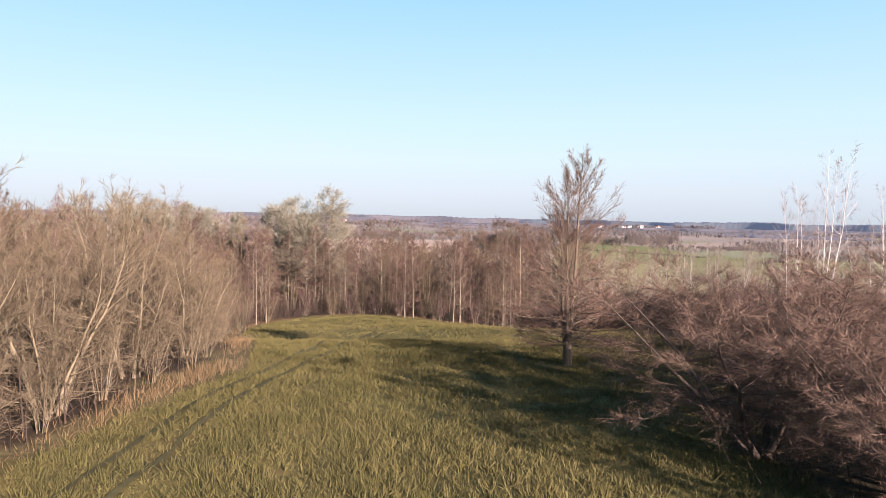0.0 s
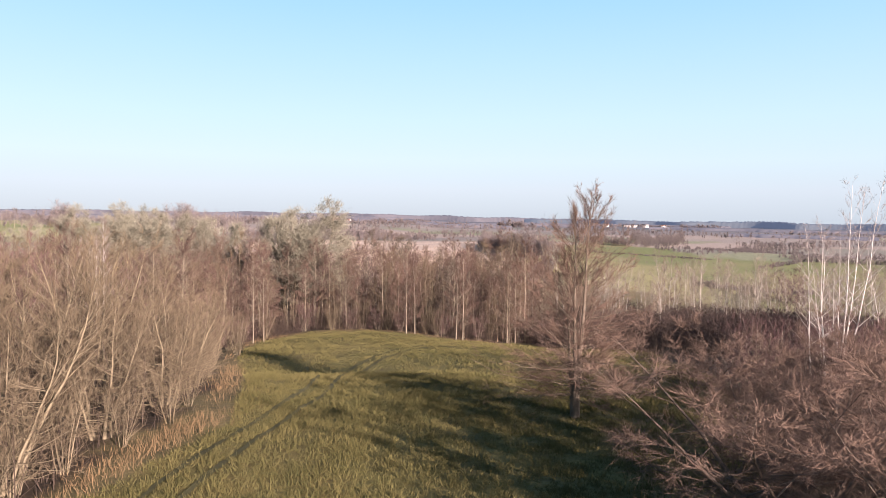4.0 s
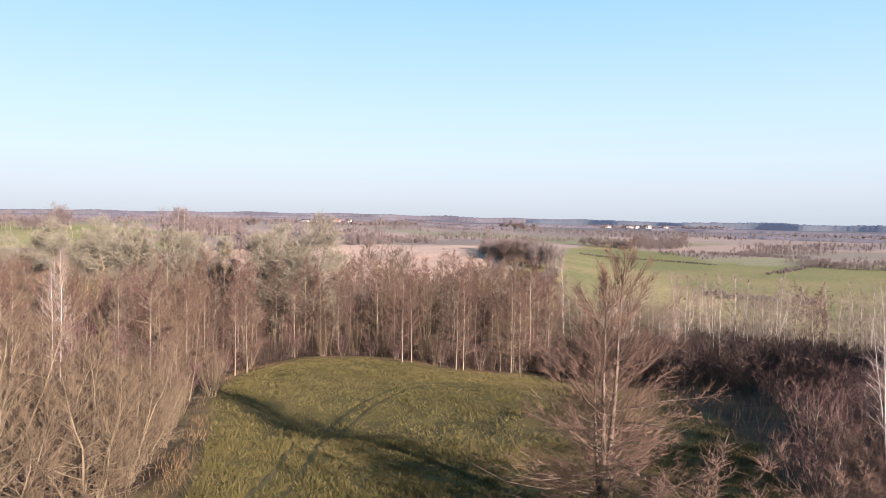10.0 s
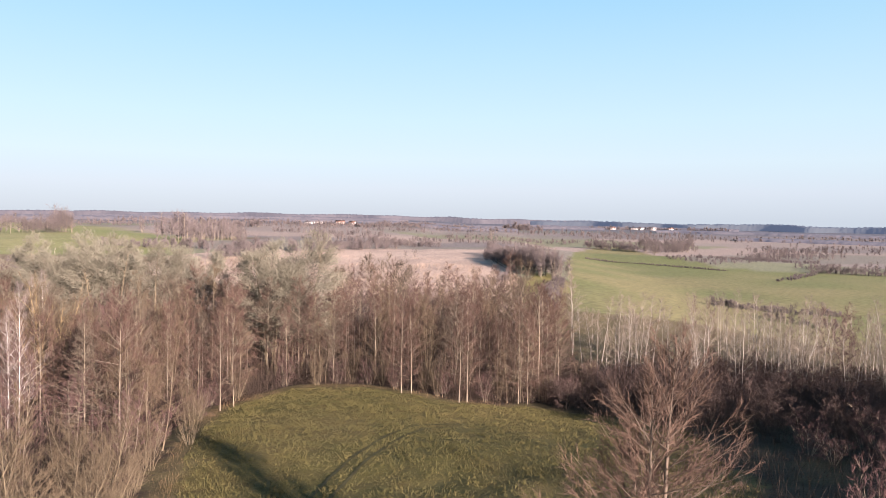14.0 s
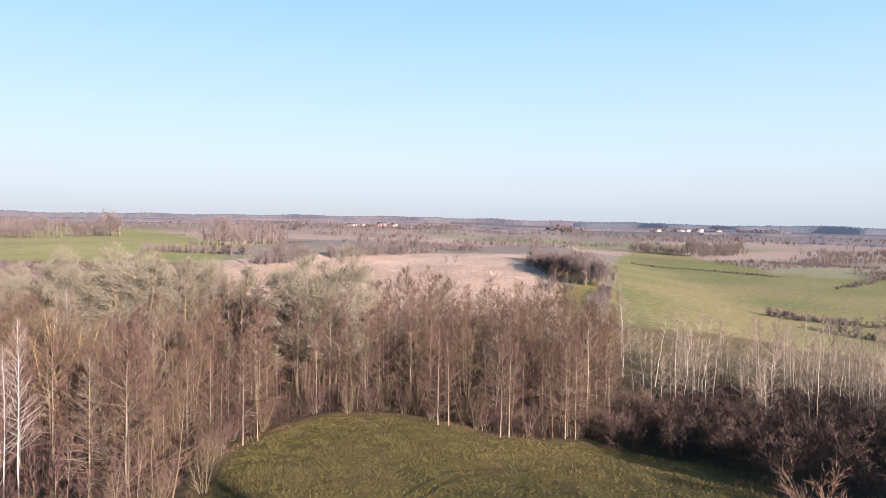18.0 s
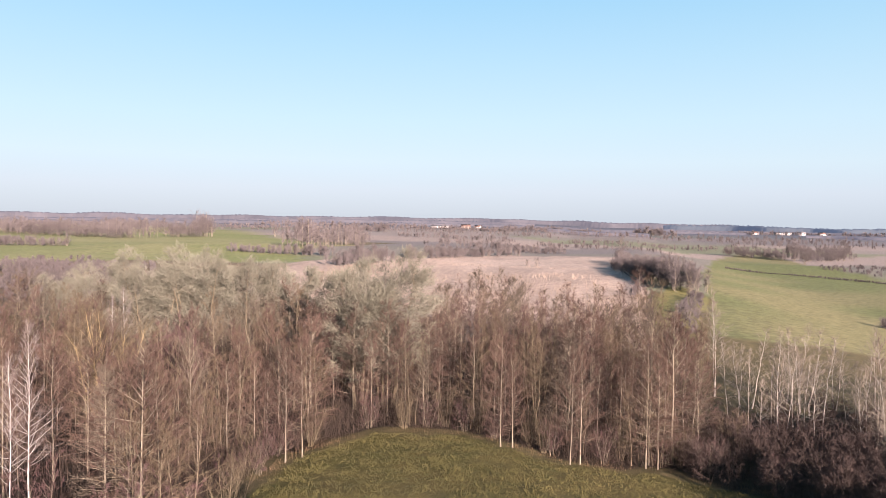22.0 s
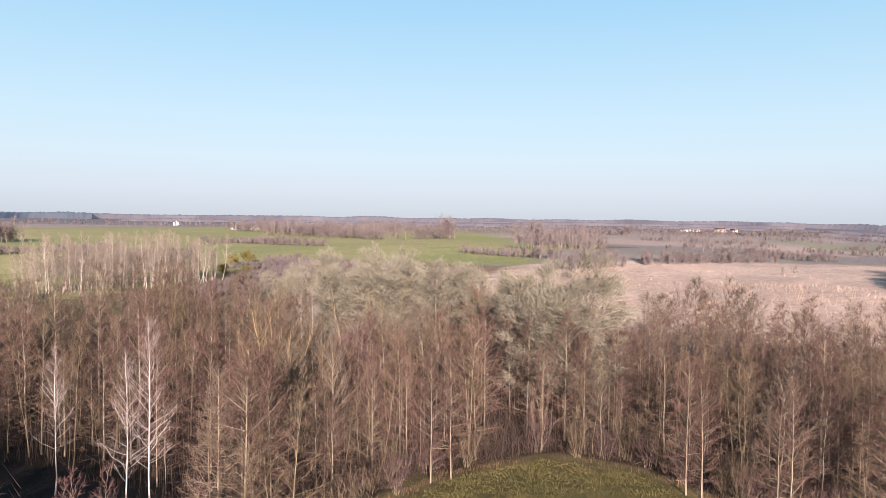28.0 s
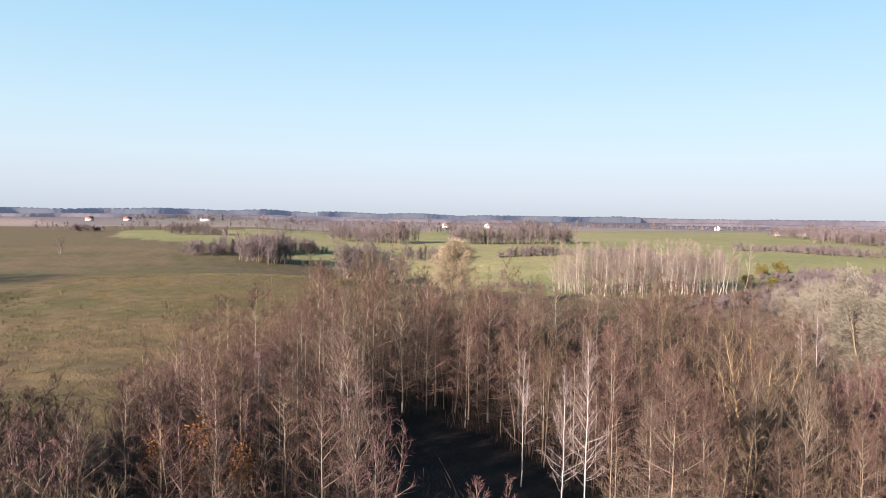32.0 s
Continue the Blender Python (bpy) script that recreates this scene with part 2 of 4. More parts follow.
# ---- growing trees ----
def grow(seed, height, radius, crown_from, spread, rise, n1, n2, n3, twig=0.02, twig_len=0.7, stems=1, lean=0.0, top=0.15, droop=0.0, wave=0.02, sides=6, power=0.9, shape=1.5, low=0.55, gap=0.0):
    """One leafless tree: stems, three orders of branches. Returns the trunk mesh, the crown mesh and twig places."""
    rg = np.random.default_rng(seed)
    trunk, crown, tips = Mesh(), Mesh(), []
    for s in range(stems):
        az = rg.uniform(0, 2 * np.pi) if stems == 1 else 2 * np.pi * (s + rg.uniform(-0.3, 0.3)) / stems
        ln = lean * rg.uniform(0.35, 1.0)
        hgt = height * (1 if s == 0 else rg.uniform(0.75, 1.0))
        k = np.linspace(0, 1, 9)
        out = np.array([math.cos(az), math.sin(az)])
        pts = np.zeros((9, 3))
        pts[:, 2] = hgt * k * math.cos(ln * 0.6) - 0.15 * (k == 0)
        bow = hgt * math.sin(ln) * (0.75 * k + 0.25 * k * k)
        pts[:, :2] = out * bow[:, None] + np.cumsum(rg.normal(0, wave * hgt / 9, (9, 2)), 0) * (k > 0)[:, None]
        if stems > 1:
            pts[:, :2] += out * (radius * 1.2 + gap * rg.uniform(0.5, 1.2))
        rad = radius / math.sqrt(stems) * (1 - 0.93 * k**power)
        rad[0] *= 1.35
        trunk.tube(pts, rad, sides)
        m1 = max(3, int(n1 / stems))
        fr = crown_from + (1 - crown_from) * (np.arange(m1) + rg.uniform(0, 1, m1)) / m1 * 0.985
        for i, f in enumerate(fr):
            p0 = np.array([np.interp(f, k, pts[:, c]) for c in range(3)])
            a = i * 2.4 + rg.uniform(-0.5, 0.5)
            q = (f - crown_from) / (1 - crown_from)
            ln1 = height * spread * (1 - (1 - top) * q**shape) * rg.uniform(0.7, 1.1) * min(1.0, low + q * 3)
            up = rise[0] + (rise[1] - rise[0]) * q + rg.normal(0, 0.12)
            d = np.array([math.cos(a) * math.cos(up), math.sin(a) * math.cos(up), math.sin(up)])
            u = np.linspace(0, 1, 3)
            bp = p0 + d * (ln1 * u)[:, None]
            bp[:, 2] += (0.16 * ln1 * u**2) * (1 - 2.5 * droop)
            bp[1:] += rg.normal(0, 0.06 * ln1, (2, 3)) * u[1:, None]
            r0 = max(0.01, min(np.interp(f, k, rad) * 0.55, 0.010 * ln1 + 0.010))
            crown.mat = 0
            crown.tube(bp, r0 * (1 - 0.75 * u), 3)
            crown.mat = 1
            m2 = max(2, int(n2 * (0.5 + 0.5 * ln1 / (height * spread))))
            w = rg.uniform(0.08, 1.0, m2) ** 0.75
            sp = np.stack([np.interp(w, u, bp[:, c]) for c in range(3)], 1)
            sd = unit(unit(d) * 0.9 + rg.normal(0, 0.62, (m2, 3)) + [0, 0, 0.25 - droop])
            sl = (0.34 * ln1 * (1.15 - 0.6 * w) + 0.2) * rg.uniform(0.6, 1.2, m2)
            crown.slivers(sp, sd * sl[:, None], max(0.012, r0 * 0.3), rg)
            m3 = n3
            v = rg.uniform(0.1, 1.0, (m2, m3))
            tp = (sp[:, None] + sd[:, None] * (sl[:, None] * v)[..., None]).reshape(-1, 3)
            td = unit(np.repeat(sd, m3, 0) * 0.8 + rg.normal(0, 0.6, (m2 * m3, 3)) + [0, 0, 0.2 - 2 * droop])
            tl = twig_len * (0.45 + 0.55 * ln1 / (height * spread)) * rg.uniform(0.5, 1.2, m2 * m3)
            crown.slivers(tp, td * tl[:, None], twig, rg)
            tips.append(tp + td * tl[:, None] * 0.7)
    return trunk, crown, np.concatenate(tips)


def feather(seed, height, radius, crown_from, spread, rise, n, k2, k3, twig=0.02, twig_len=0.6, stems=1, gap=0.0, lean=0.0, top=0.12, shape=1.2, wave=0.02, sides=5, low=0.6, limbs=False, droop=0.0, even=0.9):
    """A slender tree whose fine branches sweep up from a straight stem. Returns trunk, crown and twig places."""
    rg = np.random.default_rng(seed)
    trunk, crown, tips = Mesh(), Mesh(), []
    k = np.linspace(0, 1, 9)
    for s in range(stems):
        az = 2 * np.pi * (s + rg.uniform(-0.3, 0.3)) / stems
        out = np.array([math.cos(az), math.sin(az)])
        hgt = height * (1 if s == 0 else rg.uniform(0.72, 0.98))
        pts = np.zeros((9, 3))
        pts[:, 2] = hgt * k - 0.15 * (k == 0)
        pts[:, :2] = out * ((gap * rg.uniform(0.5, 1.2) if stems > 1 else 0) + hgt * lean * rg.uniform(0.3, 1.0) * k)[:, None] + np.cumsum(rg.normal(0, wave * hgt / 9, (9, 2)), 0) * (k > 0)[:, None]
        rad = radius * hgt / height * (1 - 0.93 * k**0.85)
        rad[0] *= 1.35
        trunk.tube(pts, rad, sides)
        m1 = n // stems
        q = ((np.arange(m1) + rg.uniform(0, 1, m1)) / m1) ** even
        f = crown_from + (0.99 - crown_from) * q
        p0 = np.stack([np.interp(f, k, pts[:, c]) for c in range(3)], 1)
        a = np.arange(m1) * 2.4 + rg.uniform(-1.1, 1.1, m1)
        ln = hgt * spread * (1 - (1 - top) * q**shape) * rg.uniform(0.55, 1.15, m1) * np.minimum(1, low + 3 * q)
        up = rise[0] + (rise[1] - rise[0]) * q + rg.normal(0, 0.2, m1)
        d = np.stack([np.cos(a) * np.cos(up), np.sin(a) * np.cos(up), np.sin(up)], 1)
        crown.mat = 0
        if limbs:
            u = np.linspace(0, 1, 5)
            r0 = np.minimum(np.interp(f, k, rad) * 0.5, (0.0068 * ln + 0.006) * limbs)
            for i in range(m1):
                bp = p0[i] + d[i] * (ln[i] * u)[:, None]
                bp[:, 2] += 0.14 * ln[i] * u**2
                bp[1:] += np.cumsum(rg.normal(0, 0.028 * ln[i], (4, 3)), 0)
                crown.tube(bp, r0[i] * (1 - 0.8 * u), 3)
        else:
            crown.slivers(p0, d * ln[:, None] + np.outer(0.12 * ln, [0, 0, 1]), 0.02 + 0.008 * ln, rg)
        crown.mat = 1
        w = rg.uniform(0.12, 1.0, (m1, k2)) ** 0.85
        sp = p0[:, None] + d[:, None] * (ln[:, None] * w)[..., None]
        sp[..., 2] += 0.13 * ln[:, None] * w**2
        sd = unit(d[:, None] + rg.normal(0, 0.42, (m1, k2, 3)) + [0, 0, 0.22 - droop])
        sl = (ln[:, None] * (0.5 * (1.15 - w)) + 0.2) * rg.uniform(0.6, 1.25, (m1, k2))
        sp, sd, sl = sp.reshape(-1, 3), sd.reshape(-1, 3), sl.ravel()
        crown.slivers(sp, sd * sl[:, None], twig * 1.25, rg)
        v = rg.uniform(0.1, 1.0, (len(sp), k3))
        tp = (sp[:, None] + sd[:, None] * (sl[:, None] * v)[..., None]).reshape(-1, 3)
        td = unit(np.repeat(sd, k3, 0) + rg.normal(0, 0.5, (len(tp), 3)) + [0, 0, 0.15 - 2 * droop])
        tl = twig_len * rg.uniform(0.5, 1.25, len(tp)) * np.repeat(np.clip(0.35 + 0.65 * np.repeat(ln, k2) / (hgt * spread), 0, 1), k3)
        crown.slivers(tp, td * tl[:, None], twig, rg)
        tips.append(tp + td * tl[:, None] * 0.6)
    return trunk, crown, np.concatenate(tips)


KINDS = {}


def tree_kind(name, label, category, bark, twigs, variants, leaves=None, **spec):
    """Build the variants of one kind of tree, as things with trunk and crown parts, ready to be copied."""
    made = []
    for s in range(variants):
        trunk, crown, tips = (feather if "n" in spec else grow)(100 * len(KINDS) + s + 1, **spec)
        root = tagged(new(name), label, category)
        part("trunk", trunk, bark, root)
        part("crown", crown, [bark, twigs], root)
        if leaves:
            mat, count, size, leaf_label = leaves
            rg = np.random.default_rng(s)
            m = Mesh()
            at = tips[rg.integers(0, len(tips), count)] + rg.normal(0, 0.3, (count, 3))
            if size < 0.25 or name == "gorse_bush":
                m.flakes(at, size, rg)
            else:
                out = at - tips.mean(0)
                out[:, 2] *= 0.4
                m.slivers(at, (unit(out) * 0.7 + rg.normal(0, 0.5, (count, 3)) + [0, 0, 0.35]) * size * 1.3, size * 0.2, rg)
            part("foliage", m, mat, root, leaf_label)
        root["high"] = float(spec["height"])
        made.append([root, False])
    KINDS[name] = (made, label)


def plant(kind, x, y, high, turn=None, variant=None, label="", group="", wide=1.0):
    made, base_label = KINDS[kind]
    i = int(rng.integers(len(made))) if variant is None else variant
    turn = rng.uniform(0, 360) if turn is None else turn
    slot = made[i]
    k = high / slot[0]["high"]
    z = float(land(x, y))
    m = pose(x, y, z - 0.05, 0, 0, turn)
    if slot[1]:
        ob = copy_thing(slot[0], m)
    else:
        ob, slot[1] = slot[0], True
        ob.matrix_basis = m
    ob.scale = (k * wide, k * wide, k)
    return tagged(ob, label or base_label, group=group)


tree_kind("alder_tree", "slender leafless alder with grey bark and reddish-brown twigs", "tree", bark_grey, twig_alder, 6, height=14, radius=0.1, crown_from=0.1, spread=0.245, rise=(0.1, 1.05), n=64, k2=7, k3=6, twig=0.028, twig_len=0.8, top=0.34, shape=2.2, sides=4, wave=0.03)
tree_kind("ash_tree", "slender leafless ash with olive-grey bark and brown twigs", "tree", bark_olive, twig_alder_b, 5, height=14, radius=0.09, stems=2, gap=0.8, lean=0.12, crown_from=0.14, spread=0.22, rise=(0.2, 1.1), n=72, k2=5, k3=6, twig=0.028, twig_len=0.8, top=0.36, shape=2.2, sides=4, wave=0.05)
tree_kind("elm_tree", "leafless elm with a rounded grey-brown crown", "tree", bark_grey, twig_grey, 4, height=13, radius=0.1, crown_from=0.12, spread=0.32, rise=(0.2, 1.15), n=64, k2=7, k3=5, twig=0.031, twig_len=0.85, top=0.4, shape=2.4, sides=4, wave=0.05)
tree_kind("young_birch", "clump of young leafless birches with rosy-brown fine twigs", "tree", bark_grey, twig_rose, 4, height=12, radius=0.05, stems=3, gap=0.8, lean=0.14, crown_from=0.1, spread=0.21, rise=(0.4, 1.15), n=84, k2=5, k3=5, twig=0.026, twig_len=0.7, top=0.34, shape=2.1, sides=4, wave=0.045)
tree_kind("birch_tree", "white-barked leafless birch with fine pale branches", "tree", bark_birch, twig_birch, 4, height=15, radius=0.085, crown_from=0.28, spread=0.2, rise=(0.55, 1.1), n=46, k2=7, k3=5, twig=0.014, twig_len=0.7, top=0.15, shape=1.5, wave=0.035, limbs=True)
tree_kind("birch_clump", "clump of white-barked leafless birches with fine pale branches", "tree", bark_birch, twig_birch, 3, height=15, radius=0.075, stems=3, gap=1.1, lean=0.16, crown_from=0.22, spread=0.22, rise=(0.5, 1.1), n=63, k2=6, k3=4, twig=0.012, twig_len=0.75, top=0.18, shape=1.5, wave=0.045, limbs=True)
tree_kind("layered_alder", "dark alder with close level tiers of bare branches", "tree", bark_grey, twig_grey, 2, height=13, radius=0.12, crown_from=0.05, spread=0.3, rise=(-0.1, 0.7), n=150, k2=8, k3=5, twig=0.024, twig_len=0.6, top=0.15, shape=1.1, sides=5, low=0.9, wave=0.02, limbs=True)
tree_kind("aspen_tree", "pale leafless aspen with slender whitish trunk and upright branches", "tree", bark_aspen, twig_pale, 5, height=13, radius=0.085, stems=2, gap=1.0, lean=0.13, crown_from=0.2, spread=0.22, rise=(0.4, 1.1), n=80, k2=5, k3=3, twig=0.032, twig_len=0.7, top=0.28, shape=1.9, sides=4, wave=0.06)
tree_kind("sallow_tree", "many-stemmed leafless sallow with beige-olive twigs at the meadow edge", "tree", bark_olive, twig_olive, 4, height=10, radius=0.13, stems=6, gap=0.6, lean=0.55, crown_from=0.06, spread=0.34, rise=(0.0, 0.95), n=210, k2=7, k3=5, twig=0.02, twig_len=0.75, top=0.45, shape=1.9, sides=5, low=0.9, wave=0.11, limbs=1.3)
tree_kind("thorn_bush", "wide dark reddish leafless bush with tangled branches", "bush", bark_dark, twig_red, 3, height=8, radius=0.26, crown_from=0.08, spread=0.36, rise=(-0.05, 0.8), n1=104, n2=16, n3=20, twig=0.012, twig_len=0.62, stems=8, lean=0.8, top=0.45, wave=0.09)
tree_kind("scrub_bush", "leafless brown scrub bush with dense thin shoots", "bush", bark_grey, twig_rose, 4, height=5, radius=0.03, stems=7, gap=0.35, lean=0.45, crown_from=0.05, spread=0.36, rise=(0.35, 1.1), n=84, k2=4, k3=4, twig=0.028, twig_len=0.65, top=0.4, shape=2.0, sides=3, low=0.9, wave=0.06)
# dark version of the scrub bush, with shade put into its colour
tree_kind("blackthorn_bush", "dark leafless scrub bush, colour deepened for shade, with close thin shoots", "bush", bark_dark, twig_shade, 3, height=5, radius=0.03, stems=7, gap=0.35, lean=0.4, crown_from=0.05, spread=0.36, rise=(0.35, 1.1), n=84, k2=4, k3=4, twig=0.03, twig_len=0.65, top=0.4, shape=2.0, sides=3, low=0.9, wave=0.06)
tree_kind("hazel_bush", "rounded leafless olive-brown bush fanning out from its base", "bush", bark_olive, twig_olive, 3, height=6, radius=0.05, stems=8, gap=0.3, lean=0.42, crown_from=0.06, spread=0.3, rise=(0.6, 1.15), n=136, k2=5, k3=2, twig=0.022, twig_len=0.6, top=0.4, shape=2.0, sides=3, low=0.9, wave=0.05)
tree_kind("meadow_alder", "lone broad alder with bare tiers of branches on the meadow", "tree", bark_lone, twig_lone, 1, height=14, radius=0.21, stems=3, gap=0.1, lean=0.09, crown_from=0.1, spread=0.45, rise=(0.0, 1.05), n=240, k2=13, k3=9, twig=0.018, twig_len=0.65, top=0.2, shape=1.35, sides=9, low=0.85, wave=0.025, limbs=1.0, even=1.15)
tree_kind("white_willow", "tall willow with pale grey-yellow remaining leaves", "tree", bark_olive, twig_pale, 3, leaves=(leaf_willow, 26000, 0.3, "pale withered leaves"), height=18, radius=0.2, stems=5, gap=0.8, lean=0.24, crown_from=0.25, spread=0.24, rise=(0.3, 1.1), n=130, k2=7, k3=4, twig=0.025, twig_len=0.9, top=0.5, shape=2.4, sides=6, low=0.8, wave=0.05)
tree_kind("crack_willow", "broad bare willow with thick yellowish limbs", "tree", bark_straw, twig_olive, 1, height=16, radius=0.26, stems=5, gap=0.4, lean=0.32, crown_from=0.2, spread=0.3, rise=(0.5, 1.1), n=170, k2=8, k3=4, twig=0.025, twig_len=0.8, top=0.35, shape=2.0, sides=7, low=0.9, wave=0.07, limbs=1.8)
tree_kind("golden_willow", "rounded willow with straw-yellow hanging twigs", "tree", bark_olive, twig_pale, 1, leaves=(leaf_straw, 22000, 0.4, "straw-yellow leaves"), height=12, radius=0.25, stems=3, gap=0.4, lean=0.25, crown_from=0.1, spread=0.4, rise=(0.2, 0.95), n=150, k2=6, k3=4, twig=0.03, twig_len=0.9, top=0.4, shape=2.6, sides=6, low=0.9, wave=0.05)
tree_kind("rust_oak", "small oak still holding rust-brown leaves", "tree", bark_grey, twig_alder_b, 2, leaves=(leaf_rust, 900, 0.12, "rust-brown leaves"), height=6, radius=0.1, crown_from=0.15, spread=0.25, rise=(0.3, 1.0), n1=24, n2=6, n3=5, top=0.3)
tree_kind("gorse_bush", "low rounded bush with yellow-green leaves", "bush", bark_olive, twig_olive, 2, leaves=(leaf_yellow, 900, 0.3, "yellow-green leaves"), height=3, radius=0.15, crown_from=0.05, spread=0.5, rise=(0.2, 1.1), n1=24, n2=5, n3=4, stems=5, lean=0.6, top=0.6, twig=0.05)
tree_kind("field_tree", "bare rounded field tree with grey-brown twigs", "tree", bark_grey, twig_far, 3, height=10, radius=0.25, crown_from=0.12, spread=0.33, rise=(0.25, 1.1), n1=44, n2=7, n3=7, twig=0.07, twig_len=1.1, stems=3, lean=0.35, top=0.45)

# ---- ground ----
MEADOW = [(-15.5, -60), (-15.5, 28), (-13.5, 42), (-17, 55), (-27, 82), (-32, 100), (-33, 112), (-28, 123), (-18, 124), (-11, 121), (-3, 116.5), (6, 119), (17, 116), (25, 106), (22, 80), (20, 60), (16, 42), (12, 30), (12, 10), (14, -60)]
WOOD = [(-17, 20), (-17, 40), (-20, 55), (-30, 82), (-36, 100), (-36, 113), (-29, 126), (-18, 127), (-11, 124), (-3, 119), (6, 122), (14, 128), (14, 150), (10, 195), (-20, 205), (-50, 188), (-75, 168), (-105, 142), (-119, 113), (-122, 85), (-112, 64), (-86, 52), (-55, 44), (-38, 30), (-34, 10)]
PINK_FIELD = [(12, 200), (13, 283), (17, 330), (12, 400), (9, 630), (-72, 600), (-105, 480), (-150, 352), (-118, 205), (-85, 178), (-50, 185), (-20, 200)]
GREEN_EAST = [(28, 225), (36, 300), (46, 400), (56, 490), (130, 930), (207, 1130), (210, 900), (170, 605), (185, 545), (235, 535), (420, 560), (420, 250), (200, 225), (110, 222), (60, 232)]
GREEN_WEST = [(-185, 150), (-205, 215), (-235, 260), (-250, 330), (-140, 350), (-180, 420), (-190, 560), (-260, 640), (-760, 1250), (-1250, 1200), (-1000, 300), (-720, -80), (-545, -55), (-420, 40), (-330, 90)]
HILL_FIELD = [(-36, 20), (-56, 40), (-86, 49), (-114, 60), (-128, 85), (-200, 105), (-270, 80), (-330, 30), (-400, 5), (-430, -160), (-60, -160), (-30, -20)]
SCRUB_EAST = [(10, 32), (14, 45), (18, 75), (22, 100), (20, 112), (8, 124), (12, 150), (90, 172), (95, 60), (55, 10), (22, -40), (10, -40), (10, 8)]
STRIP = [(14, 240), (24, 240), (36, 300), (36, 345), (25, 350), (18, 300)]
SCRUB_NW = [(-145, 165), (-185, 150), (-205, 215), (-235, 255), (-255, 330), (-150, 345), (-100, 195)]


def axis(lo, hi, step, far, growth):
    a = list(np.arange(lo, hi, step))
    s = step
    while a[-1] < far:
        s *= growth
        a.append(a[-1] + s)
    s, front = step, [a[0]]
    while front[-1] > -far:
        s *= growth
        front.append(front[-1] - s)
    return np.array(front[:0:-1] + a)


def waves(x, y, k, seed):
    """A smooth random field between about -1 and 1."""
    rg = np.random.default_rng(seed)
    out = 0
    for i in range(6):
        a, p = rg.uniform(0, 6.28, 2)
        f = k * rg.uniform(0.6, 1.7)
        out = out + np.sin((x * math.cos(a) + y * math.sin(a)) * f + p + 1.3 * np.sin((y * math.cos(a) - x * math.sin(a)) * f * 0.7))
    return out / 3.0


def build_ground():
    gx, gy = axis(-110, 40, 1.3, 4500, 1.06), axis(12, 150, 1.3, 4500, 1.05)
    X, Y = np.meshgrid(gx, gy)
    Z = land(X, Y) + 0.07 * waves(X, Y, 0.9, 3) + 0.12 * waves(X, Y, 0.25, 4)
    v = np.stack([X, Y, Z], -1).reshape(-1, 3)
    w = len(gx)
    i, j = np.meshgrid(np.arange(len(gy) - 1), np.arange(w - 1), indexing="ij")
    a = (i * w + j).ravel()
    m = Mesh()
    m.put(v, np.r_[np.stack([a, a + 1, a + w + 1], 1), np.stack([a, a + w + 1, a + w], 1)])
    me = m.data("ground", ground_mat)
    x, y = v[:, 0], v[:, 1]
    xx, yy = x + 1.2 * waves(x, y, 0.35, 8), y + 1.2 * waves(x, y, 0.35, 9)
    # far parcels of different crops
    u, q = (x * 0.92 + y * 0.39) / 420 + 0.35 * waves(x, y, 0.002, 5), (y * 0.92 - x * 0.39) / 170 + 0.5 * waves(x, y, 0.002, 6)
    pick = np.floor(np.abs(np.sin(np.floor(u) * 12.9898 + np.floor(q) * 78.233) * 43758.5453)) % 6
    palette = np.array([(0.38, 0.315, 0.285), (0.44, 0.36, 0.31), (0.29, 0.27, 0.225), (0.27, 0.285, 0.18), (0.36, 0.31, 0.275), (0.28, 0.25, 0.235)])
    col = np.empty((len(v), 4))
    col[:, 3] = 1
    col[:, :3] = palette[pick.astype(int)]
    near = (np.hypot(x, y) < 330) | ((x < -200) & (y < 700) & (np.hypot(x, y) < 900))
    col[near, :3] = (0.17, 0.14, 0.065)

    def lay(poly, c1, c2, k, seed):
        m = inside(xx, yy, poly)
        f = ease(0.5 + 0.38 * waves(x[m], y[m], k, seed) + 0.35 * waves(x[m], y[m], k * 6, seed + 50))[:, None]
        col[m, :3] = np.array(c1) * (1 - f) + np.array(c2) * f

    lay(HILL_FIELD, (0.135, 0.13, 0.048), (0.215, 0.16, 0.08), 0.04, 11)
    lay(GREEN_WEST, (0.27, 0.305, 0.115), (0.38, 0.365, 0.17), 0.02, 12)
    lay(GREEN_EAST, (0.205, 0.232, 0.09), (0.30, 0.278, 0.13), 0.012, 13)
    lay(PINK_FIELD, (0.50, 0.39, 0.315), (0.66, 0.52, 0.42), 0.03, 14)
    lay(STRIP, (0.33, 0.29, 0.11), (0.27, 0.26, 0.09), 0.1, 15)
    lay(SCRUB_NW, (0.20, 0.15, 0.10), (0.26, 0.19, 0.12), 0.05, 16)
    # these two floor colours are lowered to deepen shade under scrub and trees
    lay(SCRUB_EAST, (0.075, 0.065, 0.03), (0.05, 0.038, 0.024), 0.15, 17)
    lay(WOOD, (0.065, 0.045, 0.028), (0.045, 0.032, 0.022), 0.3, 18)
    lay(MEADOW, (0.125, 0.115, 0.034), (0.19, 0.148, 0.052), 0.16, 19)
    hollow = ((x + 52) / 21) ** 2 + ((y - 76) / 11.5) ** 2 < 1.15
    col[hollow, :3] = (0.025, 0.021, 0.017)  # deep shade of the clearing painted in as near-black floor
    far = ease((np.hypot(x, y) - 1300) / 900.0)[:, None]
    col[:, :3] = col[:, :3] * (1 - far) + np.array((0.15, 0.16, 0.19)) * far  # blue-grey haze painted into the ground with distance
